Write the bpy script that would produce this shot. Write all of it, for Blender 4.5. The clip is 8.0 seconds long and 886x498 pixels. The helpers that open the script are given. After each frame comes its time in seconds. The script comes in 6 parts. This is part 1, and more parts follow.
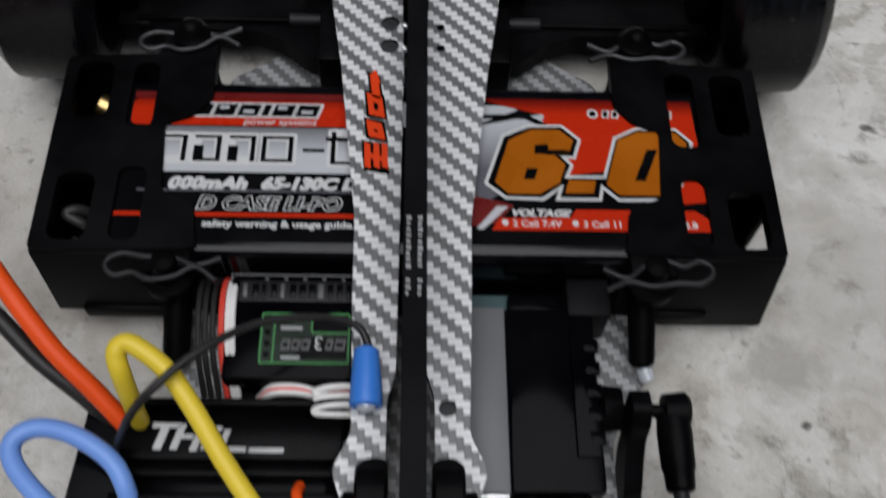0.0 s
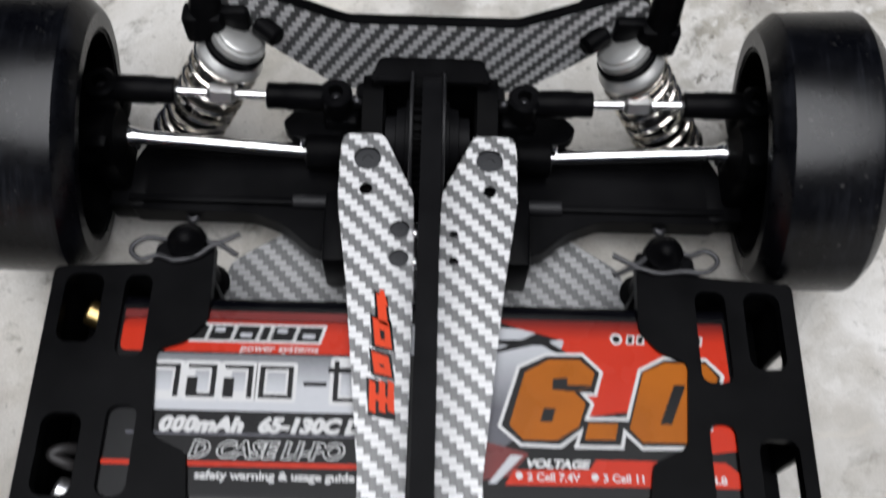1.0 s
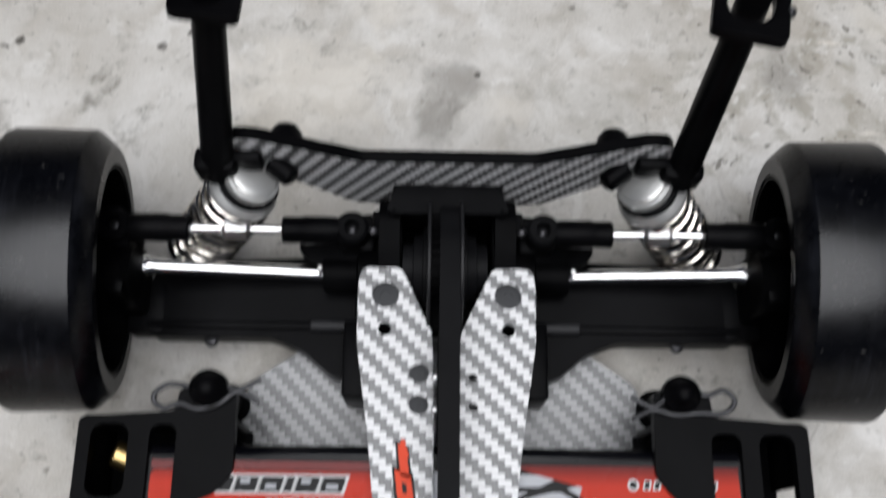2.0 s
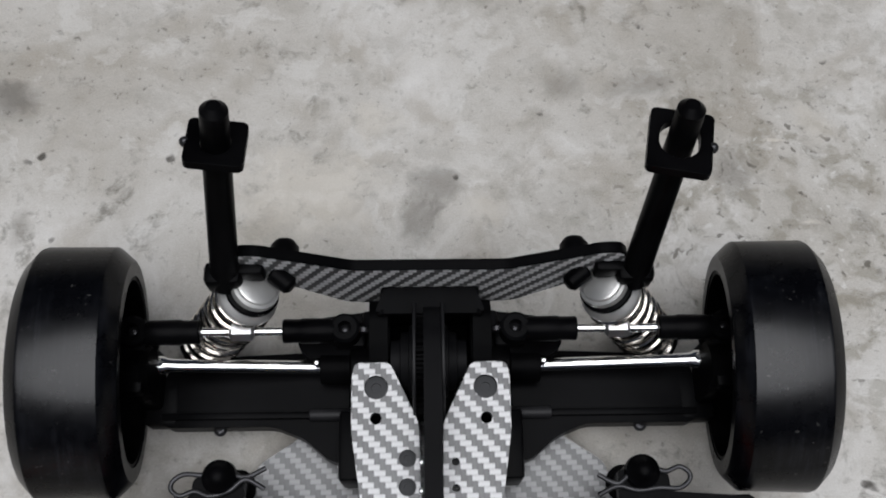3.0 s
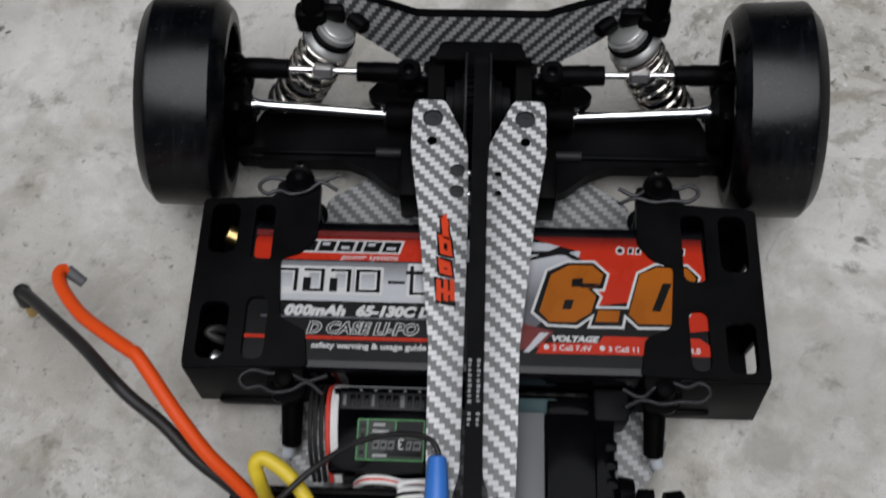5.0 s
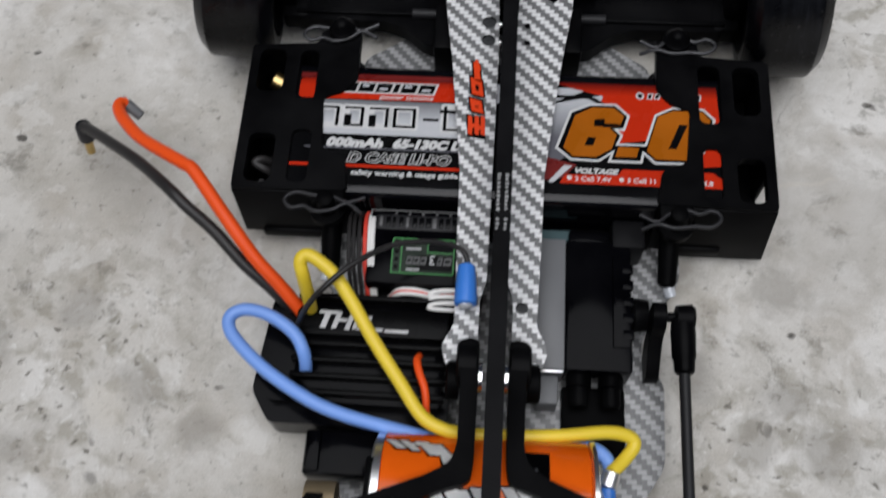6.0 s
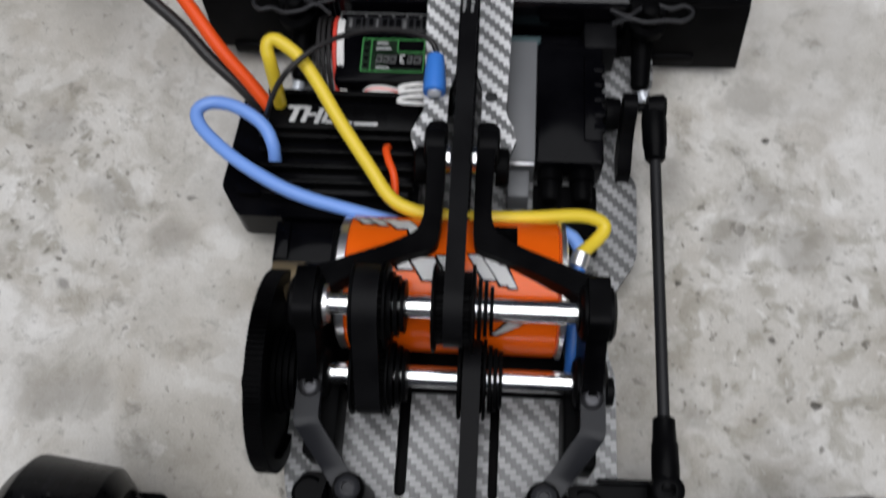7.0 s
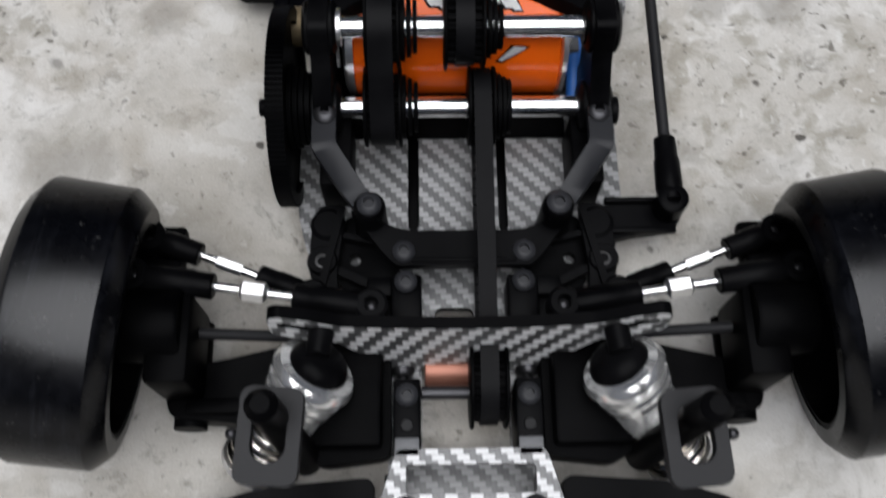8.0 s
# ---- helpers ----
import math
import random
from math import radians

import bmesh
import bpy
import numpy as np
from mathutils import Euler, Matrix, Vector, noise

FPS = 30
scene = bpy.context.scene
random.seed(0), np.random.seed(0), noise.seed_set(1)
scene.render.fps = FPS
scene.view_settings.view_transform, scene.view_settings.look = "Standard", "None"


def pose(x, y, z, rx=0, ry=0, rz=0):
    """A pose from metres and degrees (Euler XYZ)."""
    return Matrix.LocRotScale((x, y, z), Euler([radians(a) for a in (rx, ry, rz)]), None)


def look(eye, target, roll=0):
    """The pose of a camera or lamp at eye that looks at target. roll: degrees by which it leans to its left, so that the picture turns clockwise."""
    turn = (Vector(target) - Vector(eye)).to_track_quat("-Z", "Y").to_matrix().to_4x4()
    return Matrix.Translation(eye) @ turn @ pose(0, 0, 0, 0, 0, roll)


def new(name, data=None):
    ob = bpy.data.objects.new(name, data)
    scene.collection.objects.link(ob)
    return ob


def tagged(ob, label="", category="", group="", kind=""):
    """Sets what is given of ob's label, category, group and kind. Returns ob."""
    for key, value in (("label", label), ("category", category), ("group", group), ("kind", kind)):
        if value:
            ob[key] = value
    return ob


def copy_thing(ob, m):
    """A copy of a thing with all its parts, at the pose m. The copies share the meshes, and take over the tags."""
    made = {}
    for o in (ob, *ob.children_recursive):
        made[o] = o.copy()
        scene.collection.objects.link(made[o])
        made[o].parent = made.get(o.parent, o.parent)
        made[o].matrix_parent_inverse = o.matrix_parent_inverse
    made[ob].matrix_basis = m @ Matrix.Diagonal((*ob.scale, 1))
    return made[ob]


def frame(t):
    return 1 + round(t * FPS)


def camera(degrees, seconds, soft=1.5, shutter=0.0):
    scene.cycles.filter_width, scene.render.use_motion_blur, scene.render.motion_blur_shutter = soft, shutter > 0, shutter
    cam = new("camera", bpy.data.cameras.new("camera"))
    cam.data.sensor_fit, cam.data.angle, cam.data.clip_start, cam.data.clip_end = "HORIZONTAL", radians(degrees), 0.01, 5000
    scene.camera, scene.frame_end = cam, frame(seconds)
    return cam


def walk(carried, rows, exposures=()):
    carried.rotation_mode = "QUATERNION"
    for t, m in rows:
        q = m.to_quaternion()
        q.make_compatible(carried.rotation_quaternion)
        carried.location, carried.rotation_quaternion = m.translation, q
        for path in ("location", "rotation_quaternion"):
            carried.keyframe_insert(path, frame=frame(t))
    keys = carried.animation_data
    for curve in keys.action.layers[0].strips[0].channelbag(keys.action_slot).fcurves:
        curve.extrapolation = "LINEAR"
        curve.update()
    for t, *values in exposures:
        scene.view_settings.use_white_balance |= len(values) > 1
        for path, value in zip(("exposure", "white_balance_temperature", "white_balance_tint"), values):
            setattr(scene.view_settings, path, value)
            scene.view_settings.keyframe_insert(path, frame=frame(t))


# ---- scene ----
import mathutils
import mathutils.geometry

# ================= camera and its way =================
cam = camera(50.4, 8.0, soft=1.9, shutter=0.4)
PATH = [
    (0, (-0.00048, -0.16553, 0.20461), (0.00989, -0.02139, -0.05830), 4.39),
    (0.2, (-0.00088, -0.14960, 0.20969), (0.00495, -0.01033, -0.05596), 3.25),
    (0.5, (0.00328, -0.13221, 0.21432), (0.00700, 0.00657, -0.05163), 2.70),
    (0.7, (0.00314, -0.12244, 0.21458), (0.00609, 0.01076, -0.05421), 2.79),
    (1, (0.00038, -0.10205, 0.21987), (0.00515, 0.02505, -0.05183), 3.48),
    (1.2, (-0.00337, -0.09299, 0.22097), (0.00297, 0.03515, -0.05022), 4.12),
    (1.5, (-0.00390, -0.08375, 0.22056), (0.00105, 0.03692, -0.05406), 3.15),
    (1.7, (-0.00581, -0.06949, 0.22661), (-0.00164, 0.03794, -0.05346), 3.74),
    (2, (-0.00429, -0.04946, 0.24028), (0.00022, 0.04478, -0.04450), 3.52),
    (2.2, (-0.00263, -0.03719, 0.24867), (0.00667, 0.05850, -0.03551), 5.70),
    (3.3, (0.00031, -0.05538, 0.27570), (0.00430, 0.05587, -0.00288), 1.30),
    (3.5, (0.00263, -0.06421, 0.27912), (0.00528, 0.04865, 0.00117), 0.91),
    (3.7, (0.00310, -0.07728, 0.28019), (0.00241, 0.03976, 0.00397), -0.44),
    (4, (0.00251, -0.09454, 0.27836), (-0.00231, 0.02242, 0.00214), -1.70),
    (4.2, (0.00346, -0.10276, 0.27887), (-0.00293, 0.01602, 0.00346), -1.99),
    (4.5, (0.00233, -0.11878, 0.27909), (-0.00550, 0.00178, 0.00449), -2.57),
    (4.7, (-0.00032, -0.12982, 0.27728), (-0.00869, -0.00811, 0.00321), -2.53),
    (5.8, (0.00035, -0.18650, 0.27658), (-0.01619, -0.06244, 0.00393), -4.73),
    (6, (-0.00216, -0.19751, 0.27566), (-0.01744, -0.07553, 0.00201), -3.81),
    (6.2, (-0.00324, -0.20846, 0.27349), (-0.02070, -0.08613, 0.00012), -4.48),
    (6.5, (0.00155, -0.22211, 0.26526), (-0.01778, -0.09819, -0.00726), -5.39),
    (6.7, (0.00456, -0.23107, 0.26145), (-0.01356, -0.10572, -0.01050), -4.73),
    (7, (0.00851, -0.24331, 0.25408), (-0.00671, -0.12827, -0.02257), -4.75),
    (7.2, (0.00575, -0.24966, 0.25143), (-0.00677, -0.14122, -0.02800), -4.91),
    (7.5, (-0.00160, -0.27405, 0.24262), (-0.00530, -0.16759, -0.03783), -1.84),
    (7.7, (-0.00864, -0.28506, 0.23983), (-0.00886, -0.17929, -0.04091), -0.54),
    (8, (-0.00978, -0.30221, 0.23834), (-0.00382, -0.19608, -0.04219), 2.39),
]
walk(cam, [(t, look(eye, target, roll)) for t, eye, target, roll in PATH],
     [(0, -0.30, 6100, 11), (0.5, -0.02, 6100, 11), (1, 0.28, 6100, 11), (1.5, 0.34, 6100, 11), (2.2, 0.02, 6100, 11), (3.3, -0.24, 6100, 11), (4, -0.30, 6100, 11), (4.7, -0.34, 6100, 11), (6, -0.12, 6100, 11), (7, -0.08, 6100, 11), (8, 0.12, 6100, 11)])

# ================= light: a bright hazy sky with a soft veiled sun =================
SUN_UP, SUN_ROUND = radians(80), radians(180)
world = bpy.data.worlds.new("sky")
world.use_nodes = True
scene.world = world
wn = world.node_tree.nodes
sky = wn.new("ShaderNodeTexSky")
sky.sky_type = "NISHITA"
sky.sun_disc = False
sky.sun_elevation, sky.sun_rotation = SUN_UP, SUN_ROUND
sky.air_density, sky.dust_density, sky.ozone_density = 0.7, 6.0, 1.0
world.node_tree.links.new(sky.outputs[0], wn["Background"].inputs[0])
wn["Background"].inputs[1].default_value = 0.012
sun = new("sun", bpy.data.lights.new("sun", "SUN"))
sun.data.energy, sun.data.angle, sun.data.color = 3.1, radians(62), (1.0, 0.98, 0.955)
sun.rotation_euler = Euler((radians(90) - SUN_UP, 0, 0))

# ================= materials =================


class Nodes:
    """A node material and short ways to wire it."""

    def __init__(self, name, rough=0.5, metal=0.0, spec=0.5):
        self.mat = bpy.data.materials.new(name)
        self.mat.use_nodes = True
        self.tree = self.mat.node_tree
        self.out = self.tree.nodes["Principled BSDF"]
        self.put("Roughness", rough)
        self.put("Metallic", metal)
        self.put("Specular IOR Level", spec)

    def node(self, kind, operation="", data_type="", blend_type="", vector_type=""):
        n = self.tree.nodes.new("ShaderNode" + kind)
        if data_type:
            n.data_type = data_type
        if blend_type:
            n.blend_type = blend_type
        if operation:
            n.operation = operation
        if vector_type:
            n.vector_type = vector_type
        return n

    def wire(self, a, b):
        if isinstance(a, bpy.types.NodeSocket):
            self.tree.links.new(a, b)
        else:
            b.default_value = a

    def put(self, name, value):
        if isinstance(value, tuple) and len(value) == 3:
            value = (*value, 1)
        self.wire(value, self.out.inputs[name])

    def math(self, op, a, b=0.0, c=0.0):
        n = self.node("Math", operation=op)
        for v, s in zip((a, b, c), n.inputs):
            self.wire(v, s)
        return n.outputs[0]

    def place(self, scale=(1, 1, 1), turn=(0, 0, 0)):
        m = self.node("Mapping")
        m.inputs["Scale"].default_value, m.inputs["Rotation"].default_value = scale, turn
        self.wire(self.node("TexCoord").outputs["Object"], m.inputs["Vector"])
        return m.outputs[0]

    def noise(self, scale, detail=4.0, rough=0.55, where=None, out="Fac"):
        n = self.node("TexNoise")
        n.inputs["Scale"].default_value, n.inputs["Detail"].default_value, n.inputs["Roughness"].default_value = scale, detail, rough
        self.wire(where or self.place(), n.inputs["Vector"])
        return n.outputs[out]

    def ramp(self, fac, *stops):
        n = self.node("ValToRGB")
        while len(n.color_ramp.elements) < len(stops):
            n.color_ramp.elements.new(0.5)
        for e, (at, col) in zip(n.color_ramp.elements, stops):
            e.position = at
            e.color = (*col, 1) if isinstance(col, tuple) else (col, col, col, 1)
        self.wire(fac, n.inputs[0])
        return n.outputs[0]

    def mix(self, fac, a, b, how="MIX"):
        n = self.node("Mix", data_type="RGBA", blend_type=how)
        for v, s in ((fac, n.inputs[0]), (a, n.inputs[6]), (b, n.inputs[7])):
            self.wire((*v, 1) if isinstance(v, tuple) and len(v) == 3 else v, s)
        return n.outputs[2]

    def bump(self, height, strength=0.3, distance=0.0002):
        n = self.node("Bump")
        n.inputs["Strength"].default_value, n.inputs["Distance"].default_value = strength, distance
        self.wire(height, n.inputs["Height"])
        self.wire(n.outputs[0], self.out.inputs["Normal"])


def plain(name, col, rough=0.5, metal=0.0, grain=0.15, spec=0.5, scale=900.0, bump=0.15):
    """One colour with fine grain and faint wear."""
    n = Nodes(name, rough, metal, spec)
    g = n.noise(scale, 3)
    w = n.noise(scale / 14, 5)
    c = n.mix(n.ramp(w, (0.35, 0.0), (0.7, 1.0)), col, tuple(min(1, v * (1 + grain) + grain * 0.006) for v in col))
    n.put("Base Color", c)
    n.put("Roughness", n.math("MULTIPLY_ADD", w, 0.25, rough - 0.125))
    n.bump(g, bump, 0.0001)
    return n.mat


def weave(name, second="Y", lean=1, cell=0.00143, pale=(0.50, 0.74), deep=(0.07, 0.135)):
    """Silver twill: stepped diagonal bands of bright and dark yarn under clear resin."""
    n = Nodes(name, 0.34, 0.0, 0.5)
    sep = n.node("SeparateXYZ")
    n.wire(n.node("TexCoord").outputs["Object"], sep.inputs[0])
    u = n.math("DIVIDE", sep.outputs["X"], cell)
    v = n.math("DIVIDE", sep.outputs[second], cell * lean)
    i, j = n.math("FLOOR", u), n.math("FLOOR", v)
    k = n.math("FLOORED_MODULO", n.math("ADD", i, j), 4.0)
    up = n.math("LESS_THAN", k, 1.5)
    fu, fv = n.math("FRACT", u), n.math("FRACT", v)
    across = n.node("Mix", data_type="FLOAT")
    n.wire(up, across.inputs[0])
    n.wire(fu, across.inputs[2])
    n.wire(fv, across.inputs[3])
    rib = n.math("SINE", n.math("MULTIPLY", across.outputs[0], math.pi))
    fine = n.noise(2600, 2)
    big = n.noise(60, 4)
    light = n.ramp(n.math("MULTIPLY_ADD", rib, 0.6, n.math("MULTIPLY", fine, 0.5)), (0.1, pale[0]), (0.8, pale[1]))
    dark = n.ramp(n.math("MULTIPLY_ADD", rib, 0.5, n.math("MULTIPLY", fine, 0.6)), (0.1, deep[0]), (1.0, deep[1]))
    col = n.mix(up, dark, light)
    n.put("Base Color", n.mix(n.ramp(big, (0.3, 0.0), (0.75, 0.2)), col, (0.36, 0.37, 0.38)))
    n.put("Coat Weight", 0.25)
    n.put("Coat Roughness", 0.16)
    n.bump(rib, 0.25, 0.0001)
    return n.mat


def graded(name, far_col, near_col, y_far, y_near):
    """Glossy label print that fades from one colour to another across the label."""
    n = Nodes(name, 0.28, 0.0, 0.14)
    sep = n.node("SeparateXYZ")
    n.wire(n.node("TexCoord").outputs["Object"], sep.inputs[0])
    f = n.math("DIVIDE", n.math("SUBTRACT", sep.outputs["Y"], y_far / 1000), (y_near - y_far) / 1000)
    g = n.noise(1400, 2)
    n.put("Base Color", n.ramp(n.math("MULTIPLY_ADD", g, 0.12, f), (0.06, far_col), (1.06, near_col)))
    n.put("Roughness", n.math("MULTIPLY_ADD", n.noise(60, 4), 0.15, 0.2))
    return n.mat


def concrete():
    n = Nodes("worn_concrete", 0.82, 0.0, 0.3)
    p = n.place()
    warp = n.noise(14, 5, 0.6, p, "Color")
    q = n.node("VectorMath", operation="MULTIPLY_ADD")
    n.wire(warp, q.inputs[0])
    q.inputs[1].default_value = (0.03, 0.03, 0.0)
    n.wire(p, q.inputs[2])
    q = q.outputs[0]
    cloud = n.noise(11, 7, 0.62, q)
    patch = n.noise(34, 8, 0.7, q)
    stain = n.noise(78, 7, 0.7, q)
    speck = n.noise(330, 5, 0.62, p)
    where = n.noise(24, 4, 0.6, p)
    grain = n.noise(1900, 3, 0.6, p)
    col = n.ramp(cloud, (0.34, (0.43, 0.405, 0.36)), (0.5, (0.56, 0.54, 0.50)), (0.66, (0.72, 0.705, 0.675)))
    soft = n.noise(46, 3, 0.5, q)
    col = n.mix(n.ramp(soft, (0.50, 0.0), (0.66, 0.5)), col, (0.34, 0.305, 0.25))
    col = n.mix(n.ramp(patch, (0.52, 0.0), (0.72, 0.65)), col, (0.27, 0.25, 0.205))
    col = n.mix(n.math("MULTIPLY", n.ramp(stain, (0.55, 0.0), (0.66, 0.7)), n.ramp(where, (0.42, 0.0), (0.58, 1.0))), col, (0.16, 0.15, 0.125))
    col = n.mix(n.math("MULTIPLY", n.ramp(speck, (0.60, 0.0), (0.70, 0.8)), n.ramp(cloud, (0.4, 1.0), (0.62, 0.2))), col, (0.13, 0.12, 0.10))
    col = n.mix(n.ramp(speck, (0.26, 0.4), (0.36, 0.0)), col, (0.74, 0.73, 0.70))
    flake = n.noise(52, 9, 0.62, q)
    col = n.mix(n.math("MULTIPLY", n.ramp(flake, (0.54, 0.0), (0.575, 0.22)), n.ramp(where, (0.42, 1.0), (0.55, 0.0))), col, (0.30, 0.285, 0.25))
    col = n.mix(n.ramp(flake, (0.40, 0.3), (0.43, 0.0)), col, (0.73, 0.72, 0.69))
    # worn places with many small brown mottles
    worn = None
    for x, y, r in ((0.135, 0.075, 0.085), (0.105, -0.140, 0.070), (-0.115, -0.110, 0.055)):
        d = n.node("Mapping", vector_type="TEXTURE")
        d.inputs["Location"].default_value = (x, y, 0)
        d.inputs["Scale"].default_value = (r, r, 1)
        n.wire(q, d.inputs["Vector"])
        far = n.node("VectorMath", operation="LENGTH")
        n.wire(d.outputs[0], far.inputs[0])
        here = n.ramp(far.outputs["Value"], (0.45, 1.0), (1.15, 0.0))
        worn = here if worn is None else n.math("MAXIMUM", worn, here)
    mottle = n.noise(120, 4, 0.55, q)
    col = n.mix(n.math("MULTIPLY", n.ramp(mottle, (0.50, 0.0), (0.62, 0.62)), worn), col, (0.27, 0.25, 0.20))
    fleck = n.noise(260, 3, 0.5, q)
    col = n.mix(n.math("MULTIPLY", n.ramp(fleck, (0.62, 0.0), (0.69, 0.8)), worn), col, (0.12, 0.11, 0.09))
    col = n.mix(n.math("MULTIPLY", n.ramp(fleck, (0.30, 0.5), (0.37, 0.0)), worn), col, (0.76, 0.75, 0.72))
    cell = n.node("TexVoronoi")
    cell.feature = "DISTANCE_TO_EDGE"
    cell.inputs["Scale"].default_value = 55
    n.wire(q, cell.inputs["Vector"])
    crack = n.math("MULTIPLY", n.ramp(cell.outputs["Distance"], (0.0, 0.3), (0.03, 0.0)), n.ramp(n.noise(30, 3, 0.6, p), (0.62, 0.0), (0.70, 1.0)))
    col = n.mix(crack, col, (0.16, 0.15, 0.13))
    pit = n.node("TexVoronoi")
    pit.inputs["Scale"].default_value = 120
    n.wire(q, pit.inputs["Vector"])
    hole = n.math("MULTIPLY", n.ramp(pit.outputs["Distance"], (0.12, 0.9), (0.2, 0.0)), n.ramp(n.noise(70, 2, 0.5, p), (0.6, 0.0), (0.66, 1.0)))
    col = n.mix(hole, col, (0.07, 0.064, 0.055))
    col = n.mix(0.22, col, n.ramp(grain, (0.3, 0.25), (0.7, 0.75)), "OVERLAY")
    for x, y, r, stretch, tone in STAINS_AND_SHADE:
        d = n.node("Mapping", vector_type="TEXTURE")
        d.inputs["Location"].default_value = (x, y, 0)
        d.inputs["Scale"].default_value = (r * stretch, r, 1)
        n.wire(q, d.inputs["Vector"])
        far = n.node("VectorMath", operation="LENGTH")
        n.wire(d.outputs[0], far.inputs[0])
        f = n.math("ADD", far.outputs["Value"], n.math("MULTIPLY", n.math("SUBTRACT", stain, 0.5), 2.2))
        col = n.mix(n.ramp(f, (0.35, 0.5), (1.3, 0.0)), col, (tone, tone * 0.94, tone * 0.83))
    n.put("Base Color", col)
    n.put("Roughness", n.math("MULTIPLY_ADD", patch, -0.2, 0.9))
    n.bump(n.math("SUBTRACT", n.math("ADD", n.math("MULTIPLY", grain, 0.35), n.math("ADD", n.math("MULTIPLY", speck, 0.8), patch)), n.math("ADD", crack, n.math("MULTIPLY", hole, 1.6))), 0.7, 0.001)
    return n.mat


# stains with a shape of their own on the slab, and as its two broadest entries painted shade beside the car: x, y,
# size, stretch, tone
STAINS_AND_SHADE = [(-0.124, 0.124, 0.0090, 1.8, 0.20), (0.012, 0.083, 0.0090, 1, 0.17), (0.111, 0.097, 0.0100, 1, 0.20), (0.083, 0.130, 0.0080, 1.5, 0.24),
          (0.059, 0.134, 0.0070, 1.3, 0.26), (-0.111, 0.082, 0.0090, 0.5, 0.25), (0.124, 0.066, 0.0060, 1.6, 0.22), (-0.025, 0.091, 0.0210, 1.35, 0.70),
          (-0.003, 0.120, 0.0080, 1.6, 0.64), (0.033, 0.084, 0.0070, 1.3, 0.62), (0.142, 0.119, 0.0080, 1, 0.60), (-0.157, -0.064, 0.0090, 1.3, 0.24),
          (-0.140, -0.100, 0.0120, 0.7, 0.25), (0.072, -0.063, 0.0090, 1, 0.22), (0.104, -0.066, 0.0100, 1.2, 0.25), (-0.092, -0.112, 0.0100, 1.2, 0.27),
          (-0.103, -0.120, 0.0100, 1, 0.60), (0.092, -0.117, 0.0100, 1, 0.26), (0.073, -0.099, 0.0090, 1, 0.22), (0.100, -0.104, 0.0090, 1.3, 0.24),
          (0.113, -0.117, 0.0100, 1.2, 0.24), (-0.116, -0.088, 0.0090, 1, 0.24), (-0.128, -0.134, 0.0100, 1.2, 0.27),
          (-0.089, -0.173, 0.0090, 1.4, 0.27), (0.083, -0.170, 0.0070, 1, 0.25), (-0.101, -0.173, 0.0100, 1.2, 0.27), (-0.070, -0.125, 0.0080, 1, 0.26),
          (0.112, -0.030, 0.0008, 20, 0.72), (0.133, 0.082, 0.0012, 4, 0.75), (0.126, 0.110, 0.0010, 6, 0.75), (-0.117, 0.127, 0.0060, 1.8, 0.14),
          (0.017, 0.093, 0.0090, 1.3, 0.16), (0.120, -0.043, 0.0420, 0.8, 0.33), (-0.112, -0.030, 0.0300, 0.7, 0.35), (-0.103, -0.141, 0.0022, 1, 0.05),
          (-0.137, -0.111, 0.0022, 1, 0.05)]


def tyre_plastic():
    n = Nodes("worn_hard_tyre_plastic", 0.42, 0.0, 0.5)
    lines = n.noise(160, 5, 0.65, n.place((4, 0.35, 0.35)))
    scuff = n.noise(90, 5, 0.65)
    dust = n.noise(700, 3, 0.6)
    col = n.mix(n.ramp(scuff, (0.45, 0.0), (0.75, 1.0)), (0.0010, 0.0011, 0.0018), (0.0044, 0.0048, 0.0066))
    col = n.mix(n.math("MULTIPLY", n.ramp(lines, (0.5, 0.0), (0.72, 0.8)), n.ramp(scuff, (0.4, 0.0), (0.6, 1.0))), col, (0.014, 0.015, 0.019))
    col = n.mix(n.ramp(dust, (0.66, 0.0), (0.78, 0.42)), col, (0.14, 0.137, 0.132))
    n.put("Base Color", col)
    n.put("Roughness", n.math("MULTIPLY_ADD", scuff, 0.22, 0.18))
    slant = n.node("LayerWeight")
    slant.inputs["Blend"].default_value = 0.5
    n.put("Specular IOR Level", n.ramp(slant.outputs["Facing"], (0.06, 0.40), (0.46, 0.09)))
    n.bump(n.math("ADD", lines, n.math("MULTIPLY", dust, 0.5)), 0.22, 0.0002)
    return n.mat


M_GROUND = concrete()
M_WEAVE = weave("silver_twill_plate")
# Same twill for the lower plate, its shade put into darker yarn tones.
M_WEAVE_SHADED = weave("silver_twill_shaded", pale=(0.19, 0.30), deep=(0.05, 0.085))
# Tower twills: light on upright faces put into the colour as stronger contrast.
M_WEAVE_UP = weave("silver_twill_tower_lit", "Z", -1.6, 0.0011, (0.56, 0.82), (0.045, 0.09))
M_WEAVE_FRONT = weave("silver_twill_front_tower_lit", "Z", -2.0, 0.0015, (0.58, 0.86), (0.035, 0.075))
M_EDGE = plain("black_cut_edge", (0.0016, 0.0016, 0.0019), 0.45, spec=0.045)
M_NYLON = plain("black_nylon", (0.0010, 0.0010, 0.0013), 0.36, grain=0.6, scale=700, spec=0.038)
M_DEEP = plain("matt_black_plastic", (0.0007, 0.0007, 0.0009), 0.42, grain=0.5, spec=0.022)
M_GREYNYLON = plain("dark_grey_nylon", (0.018, 0.0185, 0.021), 0.42, grain=0.3, spec=0.25)
M_TYRE = tyre_plastic()
